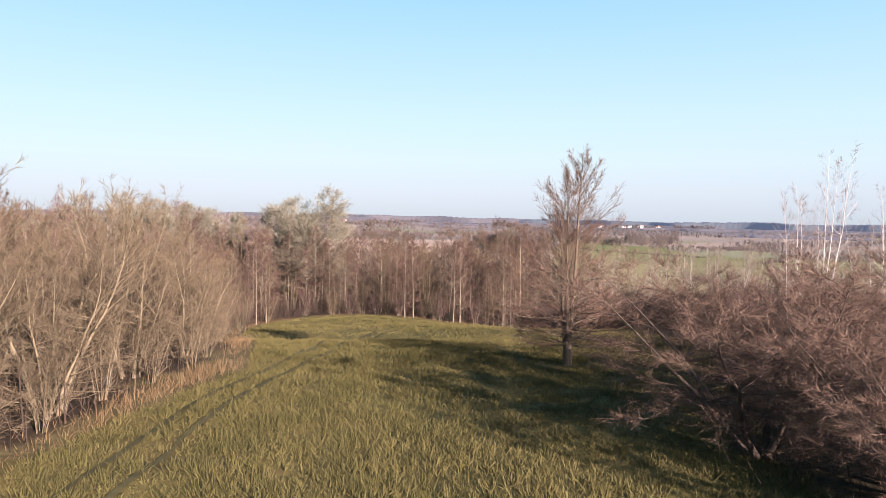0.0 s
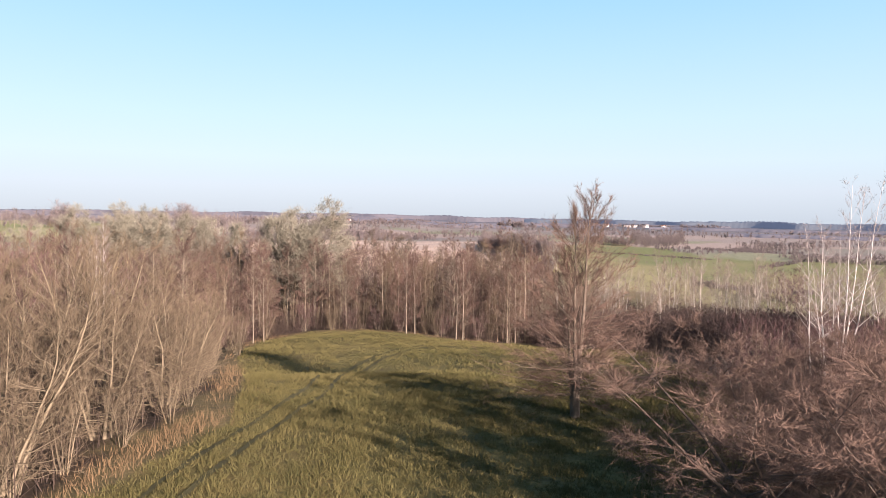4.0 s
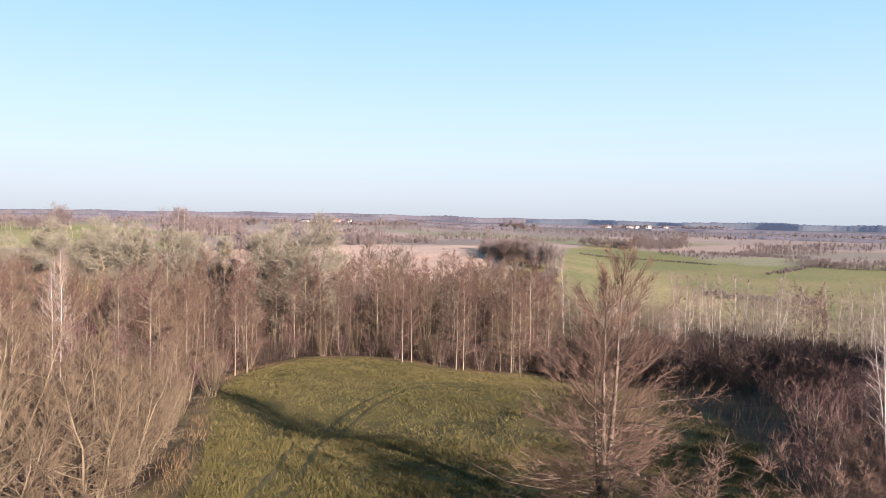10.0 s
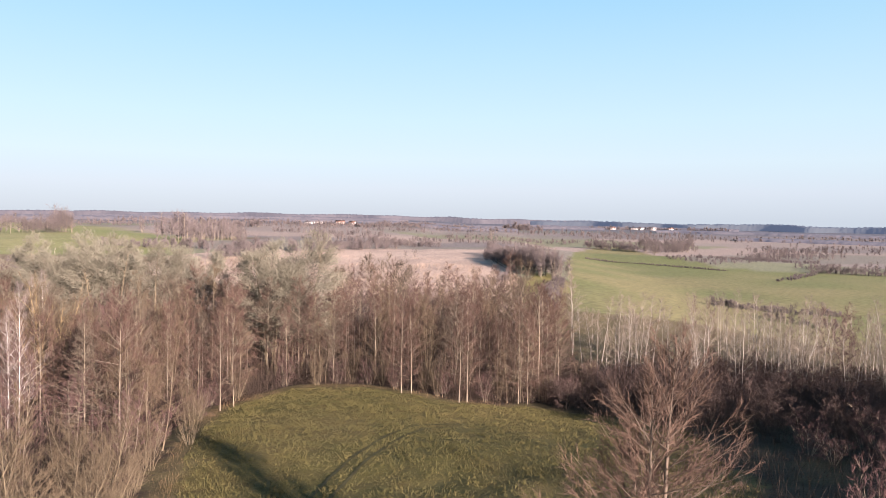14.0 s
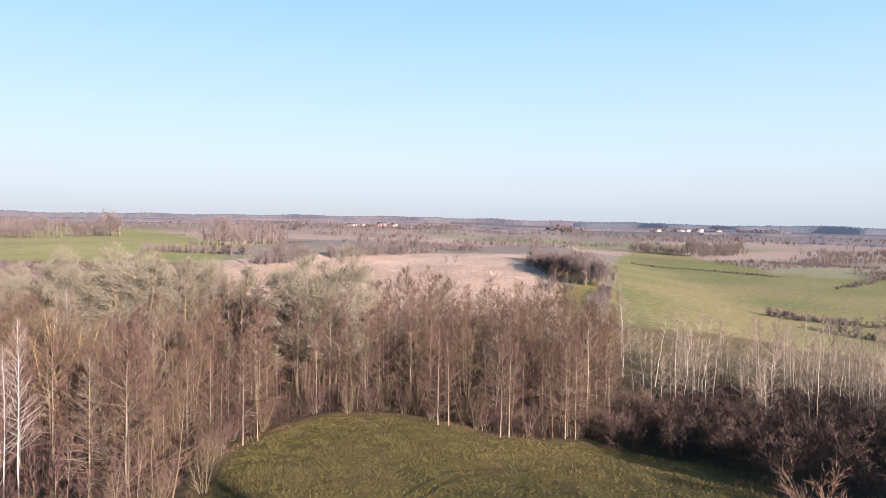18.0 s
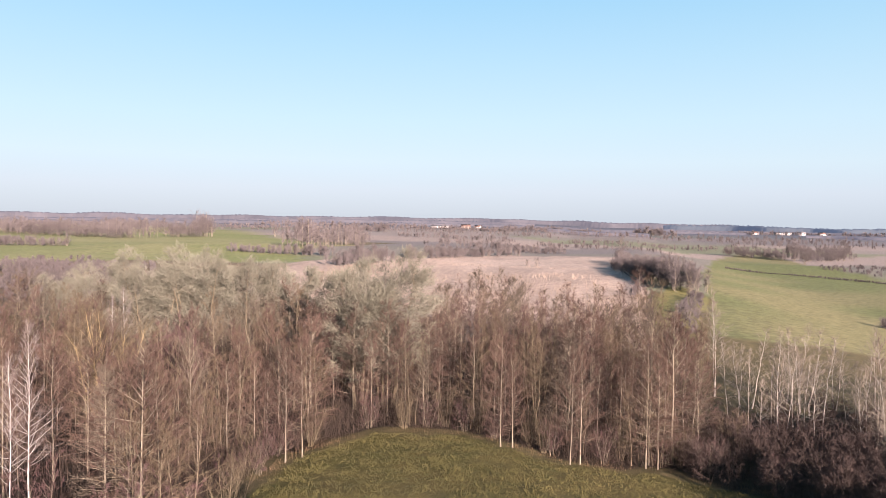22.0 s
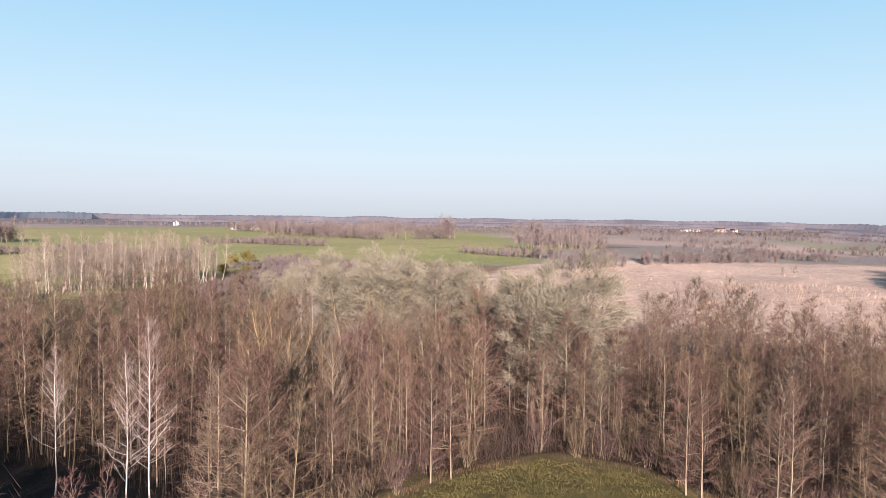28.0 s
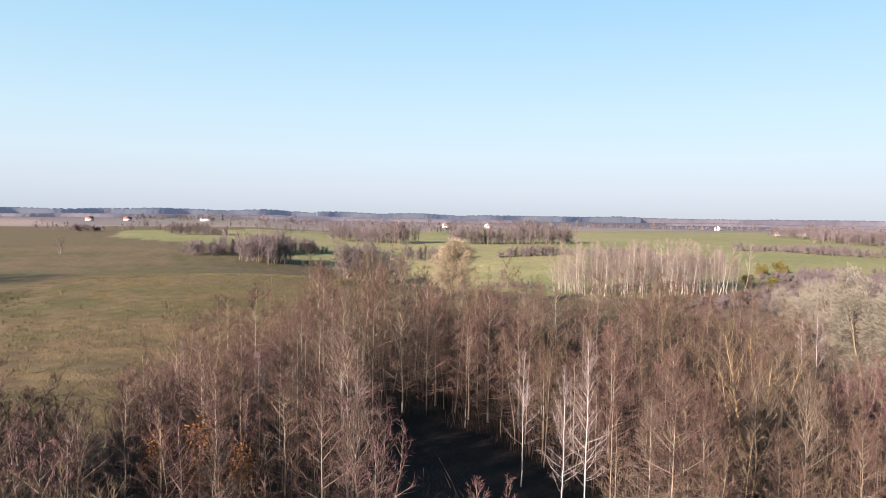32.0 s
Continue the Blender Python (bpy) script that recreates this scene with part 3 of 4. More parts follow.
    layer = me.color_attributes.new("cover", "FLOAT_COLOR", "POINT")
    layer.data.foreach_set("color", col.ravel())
    me.polygons.foreach_set("use_smooth", np.ones(len(me.polygons), bool))
    return tagged(new("ground", me), "rolling meadows, fields and woodland floor", "ground", kind="structure")


ground_mat = material("ground_cover", (0.5, 0.5, 0.5), scale=3.2, vary=0.5, bump=1.0)
gn = ground_mat.node_tree
att = gn.nodes.new("ShaderNodeAttribute")
att.attribute_name = "cover"
mixer = gn.nodes.new("ShaderNodeMix")
mixer.data_type, mixer.blend_type = "RGBA", "MULTIPLY"
mixer.inputs["Factor"].default_value = 1.0
old = [l for l in gn.links if l.to_socket.name == "Base Color"][0].from_socket
doubled = gn.nodes.new("ShaderNodeVectorMath")
doubled.operation = "SCALE"
doubled.inputs["Scale"].default_value = 2.0
gn.links.new(old, doubled.inputs[0])
gn.links.new(att.outputs["Color"], mixer.inputs["A"])
gn.links.new(doubled.outputs[0], mixer.inputs["B"])
gn.links.new(mixer.outputs["Result"], gn.nodes["Principled BSDF"].inputs["Base Color"])
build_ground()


def scatter(poly, count, rg):
    p = np.array(poly)
    lo, hi = p.min(0), p.max(0)
    out = np.zeros((0, 2))
    while len(out) < count:
        q = rg.uniform(lo, hi, (count * 2, 2))
        out = np.r_[out, q[inside(q[:, 0], q[:, 1], poly)]]
    return out[:count]


def clear(xy):
    return xy[((xy[:, 0] + 52) / 21) ** 2 + ((xy[:, 1] - 76) / 11.5) ** 2 > 1]


def on_land(xy, dz=0.0):
    return np.c_[xy, land(xy[:, 0], xy[:, 1]) + dz]


def stuff(name, mesh, mats, label, category):
    return tagged(new(name, mesh.data(name, mats)), label, category, kind="stuff")


# ---- trees by the meadow ----
plant("meadow_alder", 6.4, 45.7, 13.1, turn=20)
for x, y, hgt in ((11.5, 27.5, 8.2), (14, 33.5, 7.0), (14.5, 23, 7.2), (14, 18.5, 7), (18.5, 24, 7), (19, 33, 7), (24, 40, 7), (17.5, 38, 4.5), (27, 30, 7), (25, 18, 7), (31, 45, 6), (22, 50, 4.5)):
    plant("thorn_bush", x, y, hgt, group="thorn bushes beside the meadow", wide=1.55 if x < 12 else 1.25)
for x, y, hgt in ((25, 52.2, 15.3), (28.2, 58.4, 16.5), (33, 56, 13), (31, 64, 13), (37, 66, 12), (29.5, 47, 12), (36, 50, 14), (40, 58, 13)):
    plant("birch_clump", x, y, hgt, group="white birches beside the meadow")
for x, y, hgt in ((-19.5, 22, 9), (-24, 26, 10), (-20, 30, 9), (-22.5, 34, 9.5), (-28, 33, 11), (-20.5, 38.5, 8), (-24, 42.3, 10.6), (-30, 40, 11), (-20.5, 45.5, 8), (-25, 49, 9.5), (-31, 47, 11), (-22, 52.5, 7), (-23.5, 57.5, 6.4), (-28, 56, 9), (-26, 63, 7), (-32, 63.5, 11), (-28.5, 69, 7.5), (-33, 71, 9), (-31, 76, 7.5), (-27, 20, 10), (-34, 54, 11)):
    if x < -27 and y > 44:
        plant("young_birch", x + 1.4, y, hgt, group="young birches behind the sallows")
    else:
        plant("sallow_tree", x + 1.4, y, hgt, group="sallows along the meadow edge")
for x, y, hgt in ((-17.6, 18, 4), (-18, 24.5, 4.5), (-17.4, 27.5, 3.6), (-17.8, 33, 4.2), (-17.2, 37, 3.4), (-16.8, 41.5, 3.6), (-17.4, 45.5, 3.4), (-19.4, 50, 3.8), (-20.6, 55, 3.6), (-22, 60.5, 3.4), (-24.4, 66.5, 4), (-26.4, 72, 3.6), (-28.2, 78, 4), (-18.6, 21, 5), (-18.4, 30.4, 4.6)):
    plant("hazel_bush", x, y, hgt, label="low leafless sallow shoots at the meadow edge", group="low shoots along the meadow edge")
for x, y, hgt in ((-42.9, 80.2, 14.2), (-43.1, 82.7, 16.7), (-56.2, 82, 13.5), (-56.6, 64.7, 12.7), (-55, 65.8, 12.2), (-66, 49.2, 8.5), (-71.4, 130.3, 17.5), (-59, 57, 9.5), (-62, 60, 9), (-72, 128, 16.5)):
    plant("birch_tree", x, y, hgt, group="white birches in the wood")
for x, y, hgt in ((-31.8, 139.3, 22), (-36, 138.5, 20), (-72, 150, 21), (-66, 156, 20), (-80, 148, 20), (-86, 156, 18), (-94, 152, 16), (-60, 162, 19), (-111, 161, 12.5), (-77, 160, 20)):
    plant("white_willow", x, y, hgt, group="pale willows", wide=1.35)
plant("aspen_tree", 19.5, 162.5, 18, label="tall pale birch standing above the wood", group="white birches in the wood")
plant("crack_willow", -57.4, 109.4, 17.5)
for x, y, hgt in ((-38.5, 85.5, 13), (6.3, 124, 14)):
    plant("layered_alder", x, y, hgt, group="layered alders in the wood")
plant("golden_willow", -160, 102, 12.5, wide=1.15)
plant("birch_tree", -165, 113, 9, group="white birches by the field")
for x, y, hgt in ((-44, 53, 6.5), (-41.5, 56, 6), (-46.5, 50, 5.5)):
    plant("rust_oak", x, y, hgt, group="rust-leaved oaks in the wood")
for x, y, hgt in ((17, 131, 6.5), (11, 130, 5), (-6, 121, 5), (3, 124, 5.5), (-15, 127, 5), (-20, 129, 6), (24, 122, 4), (-25, 126, 5), (-34, 116, 5), (-37, 106, 5), (-8, 123, 4), (10, 125, 5), (-31, 94, 5), (-29, 88, 5)):
    plant("hazel_bush", x, y, hgt, group="olive bushes at the wood edge")
for x, y, hgt in ((-11.2, 120.5, 13.5), (-9.8, 121, 13), (-2.7, 117.8, 12.5), (-1.6, 118.6, 13), (5.9, 121.9, 14.5), (7.3, 122.4, 13.5), (-32.6, 110.5, 13.5), (-33.5, 108, 13)):
    plant("alder_tree", x, y, hgt, label="pale-trunked leafless alder at the meadow edge", group="alders at the meadow edge")


# unseen alders, added to thicken the shade on the meadow
for x, y, hgt in ((20, 11, 6.5), (25, 16, 6.5), (29, 8, 7), (31, 21, 7), (36, 14, 7), (24, 4, 6.5)):
    plant("alder_tree", x, y, hgt, group="alders beside the thorn bushes")


for x, y, hgt in ((-36, 111, 4), (-30, 126, 4.5), (-22, 127.5, 4), (-12.5, 124, 3.5), (-5, 120.5, 4), (1, 121, 4.5), (8, 124, 4), (13, 124, 4), (-33, 96, 4), (-31, 84, 4.5), (20, 119, 3.5), (27, 113, 3.5), (-34, 103, 4), (-17, 127, 4)):
    plant("scrub_bush", x, y, hgt, group="scrub at the wood edge")


def forest(poly, step, seed, pick, keep=None):
    """Trees over an area on a loose grid; pick gives the kind and the height at a place."""
    rg = np.random.default_rng(seed)
    p = np.array(poly)
    n = 0
    for gx in np.arange(p[:, 0].min(), p[:, 0].max(), step):
        for gy in np.arange(p[:, 1].min(), p[:, 1].max(), step):
            x, y = gx + rg.uniform(-0.42, 0.42) * step, gy + rg.uniform(-0.42, 0.42) * step
            if inside(x, y, poly) and (keep is None or keep(x, y)):
                kind, hgt, group = pick(x, y, rg)
                if kind:
                    plant(kind, x, y, hgt, group=group, wide=rg.uniform(0.85, 1.45))
                    n += 1
    return n


def wood_kind(x, y, rg):
    tall = 13.6 + 1.6 * float(waves(np.array([x]), np.array([y]), 0.08, 21)[0])
    if y < 66:
        tall = 9.5 + 0.12 * (y - 40)
    r = rg.random() + 0.25 * float(waves(np.array([x]), np.array([y]), 0.06, 22)[0])
    g = "trees of the wood"
    if float(waves(np.array([x]), np.array([y]), 0.22, 23)[0]) < -0.62:
        return None, 0, g
    tall *= rg.choice([0.72, 0.9, 1.0, 1.1], p=[0.2, 0.25, 0.35, 0.2])
    if r < 0.36:
        return "alder_tree", tall * rg.uniform(0.85, 1.1), g
    if r < 0.68:
        return "ash_tree", tall * rg.uniform(0.85, 1.1), g
    if r < 0.86:
        return "elm_tree", tall * rg.uniform(0.75, 1.05), g
    return "young_birch", tall * rg.uniform(0.7, 0.95), g


forest(WOOD, 4.2, 31, wood_kind, lambda x, y: ((x + 52) / 21) ** 2 + ((y - 76) / 11.5) ** 2 > 1 and not (x > -34 and y < 77))
DARK_SCRUB = [(20, 116), (28, 106), (44, 104), (62, 112), (74, 128), (70, 150), (40, 156), (20, 150)]
# low scrub of the darkened kind, imitating shade below the aspens
forest(DARK_SCRUB, 3.9, 40, lambda x, y, rg: ("blackthorn_bush" if rg.random() < 0.85 else None, rg.uniform(2.8, 5.2), "blackthorns under the aspens"))
SOUTH_EDGE = [(-33, 6), (-38, 27), (-55, 42), (-86, 51), (-113, 63), (-108, 72), (-80, 61), (-52, 52), (-35, 38), (-27, 12)]
forest(SOUTH_EDGE, 3.3, 39, lambda x, y, rg: ("young_birch" if rg.random() < 0.7 else "scrub_bush", rg.uniform(4.5, 7.5), "rosy young growth along the hill field"))
# pale stand and scrub east of the meadow
STAND = [(18, 138), (30, 120), (50, 118), (86, 128), (92, 165), (60, 172), (22, 160)]
forest(STAND, 6.3, 32, lambda x, y, rg: ("aspen_tree" if rg.random() < 0.92 else "young_birch", rg.uniform(9.5, 15.5), "pale aspens beyond the scrub"))
# beyond y = 88 the darkened bushes stand in for shaded scrub
forest(SCRUB_EAST, 3.45, 33, lambda x, y, rg: ((("blackthorn_bush" if y > 88 else "scrub_bush") if rg.random() < 0.86 else None), rg.uniform(2.4, 6.0), "scrub beside the meadow"), lambda x, y: y > 46 and y < 142 and x < 56 and ((x - 24) / 7.5) ** 2 + ((y - 82) / 18) ** 2 > 1 and not inside(x, y, MEADOW))
# low elms out of view, added as a second screen against the sun
forest([(18, 11), (28, -4), (44, -4), (44, 14), (22, 17)], 3.0, 37, lambda x, y, rg: ("elm_tree", rg.uniform(4, 5.6), "trees beside the thorn bushes"))
for x, y, hgt in ((-181, -32, 12), (-187, -37, 15), (-193, -42, 15), (-199, -46, 14), (-205, -50, 13), (-185, -42, 14), (-192, -47, 15), (-130, -26, 11), (-135, -31, 13), (-140, -36, 14), (-146, -40, 13), (-139, -42, 13)):
    plant("field_tree", x, y, hgt, label="bare rounded tree at the end of the hill field", group="trees at the end of the hill field")
# trees added to throw shade over the wood and clearing behind them
forest([(-48, 30), (-36, 8), (-25, 8), (-31, 24), (-42, 36)], 4.2, 38, lambda x, y, rg: (("young_birch", "alder_tree", "elm_tree")[int(rg.integers(3))], rg.uniform(11, 14), "trees at the southern wood edge"))
# elms kept out of view, added only to shade the scrub
forest([(50, 52), (80, 40), (98, 112), (72, 112), (58, 88)], 5.2, 36, lambda x, y, rg: ("elm_tree", rg.uniform(11, 14.5), "trees east of the scrub"))
POPLARS = [(-196, 150), (-206, 147), (-217, 160), (-222, 190), (-214, 210), (-200, 216), (-190, 200), (-192, 170)]
forest(POPLARS, 3.7, 34, lambda x, y, rg: ("aspen_tree", rg.uniform(9, 18), "pale aspens by the western fields"))
forest([(-276, 86), (-290, 88), (-292, 112), (-274, 112)], 5.0, 35, lambda x, y, rg: ("field_tree", rg.uniform(12, 16), "trees round the hollow"))
for x, y, hgt in ((-378, 780, 15), (15, 1000, 17), (-39, 431, 5), (-45, 436, 4), (117, 269, 8.5), (112, 276, 7), (108, 281, 6), (33, 330, 11), (211, 881, 15), (-390, 444, 9), (-349, 429, 8), (-338, -34, 7), (-254, 147, 7), (-160, 121, 4), (-642, 640, 14)):
    plant("field_tree", x, y, hgt, group="single field trees")
for x, y, hgt in ((-249, 262, 3.5), (-255, 268, 3), (-215, 229, 3.5), (-270, 287, 3.5), (-262, 284, 3), (-210, 236, 3)):
    plant("gorse_bush", x, y, hgt, group="yellow bushes in the scrub")


# ---- far hedges and woods ----
def puff(m, x, y, high, wide, rg, n=44, bare=0.25, w=0.16):
    """A far tree: a stem and a loose crown of shoots."""
    z = float(land(x, y)) - 0.2
    m.mat = 0
    top = np.array([x + rg.normal(0, 0.03 * high), y + rg.normal(0, 0.03 * high), z + high * 0.9])
    m.tube([(x, y, z), top], [0.011 * high, 0.003 * high], 3)
    m.mat = 1
    f = bare + (0.92 - bare) * rg.random(n) ** 0.8
    base = np.array([x, y, z]) + (top - [x, y, z]) * f[:, None]
    a = rg.uniform(0, 2 * np.pi, n)
    up = rg.uniform(0.2, 1.25, n)
    q = (f - bare) / (1 - bare)
    ln = wide * (1.15 - 0.75 * q**1.5) * rg.uniform(0.5, 1.2, n)
    way = np.stack([np.cos(a) * np.cos(up), np.sin(a) * np.cos(up), np.sin(up)], 1) * ln[:, None]
    m.slivers(base, way, w, rg)
    mid = base + way * rg.uniform(0.3, 0.9, (n, 1))
    m.slivers(mid, unit(way + rg.normal(0, 0.6 * wide, (n, 3))) * (0.5 * ln)[:, None], w * 0.8, rg)


def rows(name, label, category, lines, mats, seed):
    """Hedges and strips of wood: lines of (x0, y0, x1, y1, depth, trees, height)."""
    rg = np.random.default_rng(seed)
    m = Mesh()
    for x0, y0, x1, y1, depth, n, high in lines:
        d = np.array([x1 - x0, y1 - y0])
        side = np.array([-d[1], d[0]]) / (np.linalg.norm(d) + 1e-9)
        n = int(n * 2.4)
        for k in range(n):
            p = np.array([x0, y0]) + d * (k + rg.random()) / n + side * rg.uniform(-0.5, 0.5) * depth
            swell = float(waves(p[:1], p[1:], 0.07, seed)[0])
            if swell < -0.85 and n > 30:
                continue
            hh = high * rg.uniform(0.55, 1.15) * (0.92 + 0.3 * swell)
            far = math.hypot(p[0], p[1] - 40)
            puff(m, p[0], p[1], hh, hh * (rg.uniform(0.4, 0.62) if hh < 8 else rg.uniform(0.3, 0.45)), rg, n=60 if far < 500 else 32, bare=0.04 if hh < 9 else 0.16, w=0.04 + far * 0.00045)
    return stuff(name, m, mats, label, category)


rows("field_hedge", "bare brown hedge of trees between pale and green fields", "hedge", [(8, 440, 20, 385, 16, 40, 12), (18, 395, 33, 330, 14, 46, 12), (9, 520, 10, 430, 8, 20, 9), (16, 380, 10, 300, 3, 10, 4), (34, 320, 20, 225, 6, 18, 5)], [bark_grey, twig_far], 41)
rows("hill_wood", "bare wood and scrub on the green hill", "wood", [(150, 1010, 225, 930, 40, 60, 14), (225, 930, 290, 1010, 30, 40, 13), (250, 1150, 330, 1120, 80, 50, 15), (300, 800, 400, 860, 60, 40, 9), (380, 1000, 520, 1050, 60, 40, 10)], [bark_grey, twig_far], 42)
rows("east_scrub", "low reddish-brown scrub among the eastern fields", "scrub", [(165, 600, 290, 680, 60, 150, 3.5), (240, 560, 420, 560, 40, 80, 6), (235, 530, 300, 505, 14, 40, 5), (97, 318, 140, 297, 6, 34, 4), (108, 290, 122, 262, 5, 10, 4), (300, 500, 420, 470, 50, 60, 7), (85, 595, 124, 576, 3, 30, 1.3), (124, 576, 176, 529, 4, 50, 1.6), (180, 451, 232, 517, 6, 30, 2.5)], [bark_grey, twig_far], 43)
rows("west_rows", "bare tree rows along the western fields", "tree row", [(-197, 448, -217, 640, 16, 60, 15), (-125, 345, -112, 410, 12, 30, 8), (-112, 410, -74, 603, 14, 60, 9), (-220, 412, -150, 400, 8, 30, 6), (-455, 690, -432, 735, 22, 40, 20), (-110, 690, -40, 680, 30, 34, 8), (-150, 640, -60, 780, 40, 40, 8)], [bark_grey, twig_far], 44)
rows("west_wood", "bare mixed wood with pale birch trunks beyond green fields", "wood", [(-680, 700, -440, 620, 50, 150, 17), (-900, 820, -680, 720, 60, 90, 18), (-740, 960, -560, 800, 60, 60, 18)], [bark_grey, twig_far], 45)
rows("north_west_hedges", "bare hedges between green fields", "hedge", [(-452, 425, -350, 430, 10, 50, 7), (-444, 393, -432, 483, 10, 40, 7), (-392, 135, -404, 244, 9, 44, 7), (-404, 244, -380, 290, 10, 20, 7), (-250, 190, -280, 255, 26, 70, 12), (-555, 205, -561, 315, 30, 90, 17), (-606, 110, -553, 170, 30, 70, 16), (-345, 14, -425, 88, 20, 60, 10), (-320, 50, -345, 62, 16, 26, 13), (-616, -25, -595, 25, 14, 40, 9), (-681, -115, -690, -90, 8, 14, 7)], [bark_grey, twig_far], 46)
rows("north_west_scrub", "tangled brown scrub with low bushes", "scrub", [(-145, 185, -215, 300, 50, 240, 3.2), (-225, 250, -260, 330, 26, 90, 3.5), (-120, 190, -150, 260, 30, 70, 3.5), (-270, 150, -225, 160, 16, 30, 2.5)], [bark_grey, twig_far], 47)
rows("far_hedges", "distant bare hedges and copses among pale fields", "hedge", [(-700, 1150, -100, 1350, 160, 90, 9), (-60, 1120, 250, 1250, 90, 60, 8), (-420, 1480, -200, 1520, 60, 60, 12), (-260, 1770, -20, 1800, 60, 60, 14), (330, 2200, 780, 2260, 60, 70, 13), (-900, 1700, -500, 1760, 80, 60, 12), (-300, 1000, 60, 900, 40, 70, 8), (-500, 1250, -380, 1200, 40, 40, 14), (60, 1880, 160, 1850, 40, 50, 18), (-300, 1600, 500, 1650, 200, 120, 12), (-1100, 1050, -300, 1500, 120, 110, 12), (200, 1450, 900, 1500, 220, 120, 10), (500, 1100, 1100, 1200, 200, 90, 11), (-1700, 600, -1000, 1300, 160, 120, 13), (-1500, -200, -1100, 500, 160, 120, 14), (-700, -150, -900, 420, 30, 60, 12)], [bark_grey, twig_far], 48)


def skyline(name, label, spans, mats, seed):
    """Woods along the horizon: bearings, distance, depth and height; an uneven front and a rough canopy behind it."""
    rg = np.random.default_rng(seed)
    m = Mesh()
    for a0, a1, dist, depth, high in spans:
        n = int(dist * radians(abs(a1 - a0)) / 5.0)
        a = np.radians(np.linspace(a0, a1, n))
        d0 = dist + 0.25 * depth * waves(a * 900, a * 0, 0.05, seed + 1)
        rowsv = []
        swell = np.clip(0.95 + 0.14 * waves(a * dist, a * 0, 0.012, seed + 2), 0.8, 1.12)
        for back, lift in ((0, 0), (1, 0.75), (4, 1.0), (0.3 * depth, 1.0), (0.6 * depth, 1.05), (depth, 0.9)):
            d = d0 + back + rg.normal(0, 1.5, n)
            x, y = np.sin(a) * d, np.cos(a) * d + 40
            z = land(x, y) - 0.5 + high * lift * swell * (rg.uniform(0.88, 1.1, n) if lift else 1)
            rowsv.append(np.stack([x, y, z], 1))
        v = np.concatenate(rowsv)
        i = np.arange(n - 1)
        f = []
        for r in range(len(rowsv) - 1):
            p, q = r * n + i, (r + 1) * n + i
            f += [np.stack([p, p + 1, q + 1], 1), np.stack([p, q + 1, q], 1)]
        m.put(v, np.concatenate(f))
    return tagged(new(name, m.data(name, mats)), label, "backdrop", kind="structure")


# both backdrops carry painted haze: blue-grey tint and a weak glow
skyline("backdrop_pines", "pine forest along the horizon, tinted and glowing blue-grey for haze", [(4, 42, 2600, 250, 21), (-125, -86, 2700, 250, 25), (-86, -60, 3100, 250, 25)], pine_hazed, 51)
skyline("backdrop_woods", "leafless grey-brown woods along the horizon, glowing faintly for haze", [(-64, 9, 3300, 250, 22), (-18, 10, 2150, 60, 8), (-58, -27, 2400, 90, 9), (-120, -72, 1950, 120, 10), (14, 40, 1950, 60, 7), (-50, -40, 1750, 50, 9), (-5, 3, 1700, 40, 8), (20, 30, 1500, 40, 7), (-40, -22, 2050, 60, 9), (-30, -6, 2700, 80, 12), (2, 20, 2350, 60, 9), (-95, -70, 2300, 70, 11)], wood_hazed, 52)

# ---- undergrowth, reeds and grass ----
rg0 = np.random.default_rng(61)
m = Mesh()
p = on_land(clear(scatter(WOOD, 26000, rg0)), -0.05)
way = rg0.normal(0, 0.45, (len(p), 3)) + [0, 0, 1.5]
m.slivers(p, way * rg0.uniform(0.5, 1.5, (len(p), 1)), 0.045, rg0)
p = on_land(scatter(SCRUB_EAST, 40000, rg0), -0.05)
m.slivers(p, (rg0.normal(0, 0.45, (len(p), 3)) + [0, 0, 1.0]) * rg0.uniform(0.4, 2.0, (len(p), 1)), 0.035, rg0)
p = on_land(clear(scatter(WOOD, 5200, rg0)), -0.05)
hh = rg0.uniform(2.5, 8.0, (len(p), 1))
up = (rg0.normal(0, 0.06, (len(p), 3)) * [1, 1, 0] + [0, 0, 1]) * hh
m.slivers(p, up, 0.07, rg0)
for s in range(11):
    f = rg0.uniform(0.25, 0.95, (len(p), 1))
    m.slivers(p + up * f, (rg0.normal(0, 0.6, (len(p), 3)) + [0, 0, 0.7]) * (0.12 * hh + 0.3), 0.03, rg0)
WOOD_EDGE = [(-29, 70), (-31, 82), (-37, 100), (-37, 113), (-30, 127), (-18, 128), (-11, 125), (-3, 121), (6, 123), (14, 129)]
for a, b in zip(WOOD_EDGE[:-1], WOOD_EDGE[1:]):
    a, b = np.array(a, float), np.array(b, float)
    n = int(420 * np.linalg.norm(b - a))
    d = (b - a) / np.linalg.norm(b - a)
    back = np.array([-d[1], d[0]])
    xy = a + (b - a) * rg0.random((n, 1)) + back * (rg0.random((n, 1)) ** 1.3 * 13 - 1.0)
    thick = waves(xy[:, 0], xy[:, 1], 0.35, 73)
    xy, thick = xy[thick > -0.7], thick[thick > -0.7]
    p = on_land(xy)
    p[:, 2] += rg0.random(len(p)) ** 1.5 * (2.2 + 1.6 * thick)
    m.slivers(p, (rg0.normal(0, 0.55, (len(p), 3)) + [0, 0, 0.6]) * rg0.uniform(0.5, 1.3, (len(p), 1)), 0.035, rg0)
stuff("undergrowth", m, under_mat, "brown leafless saplings and brambles under the trees", "undergrowth")

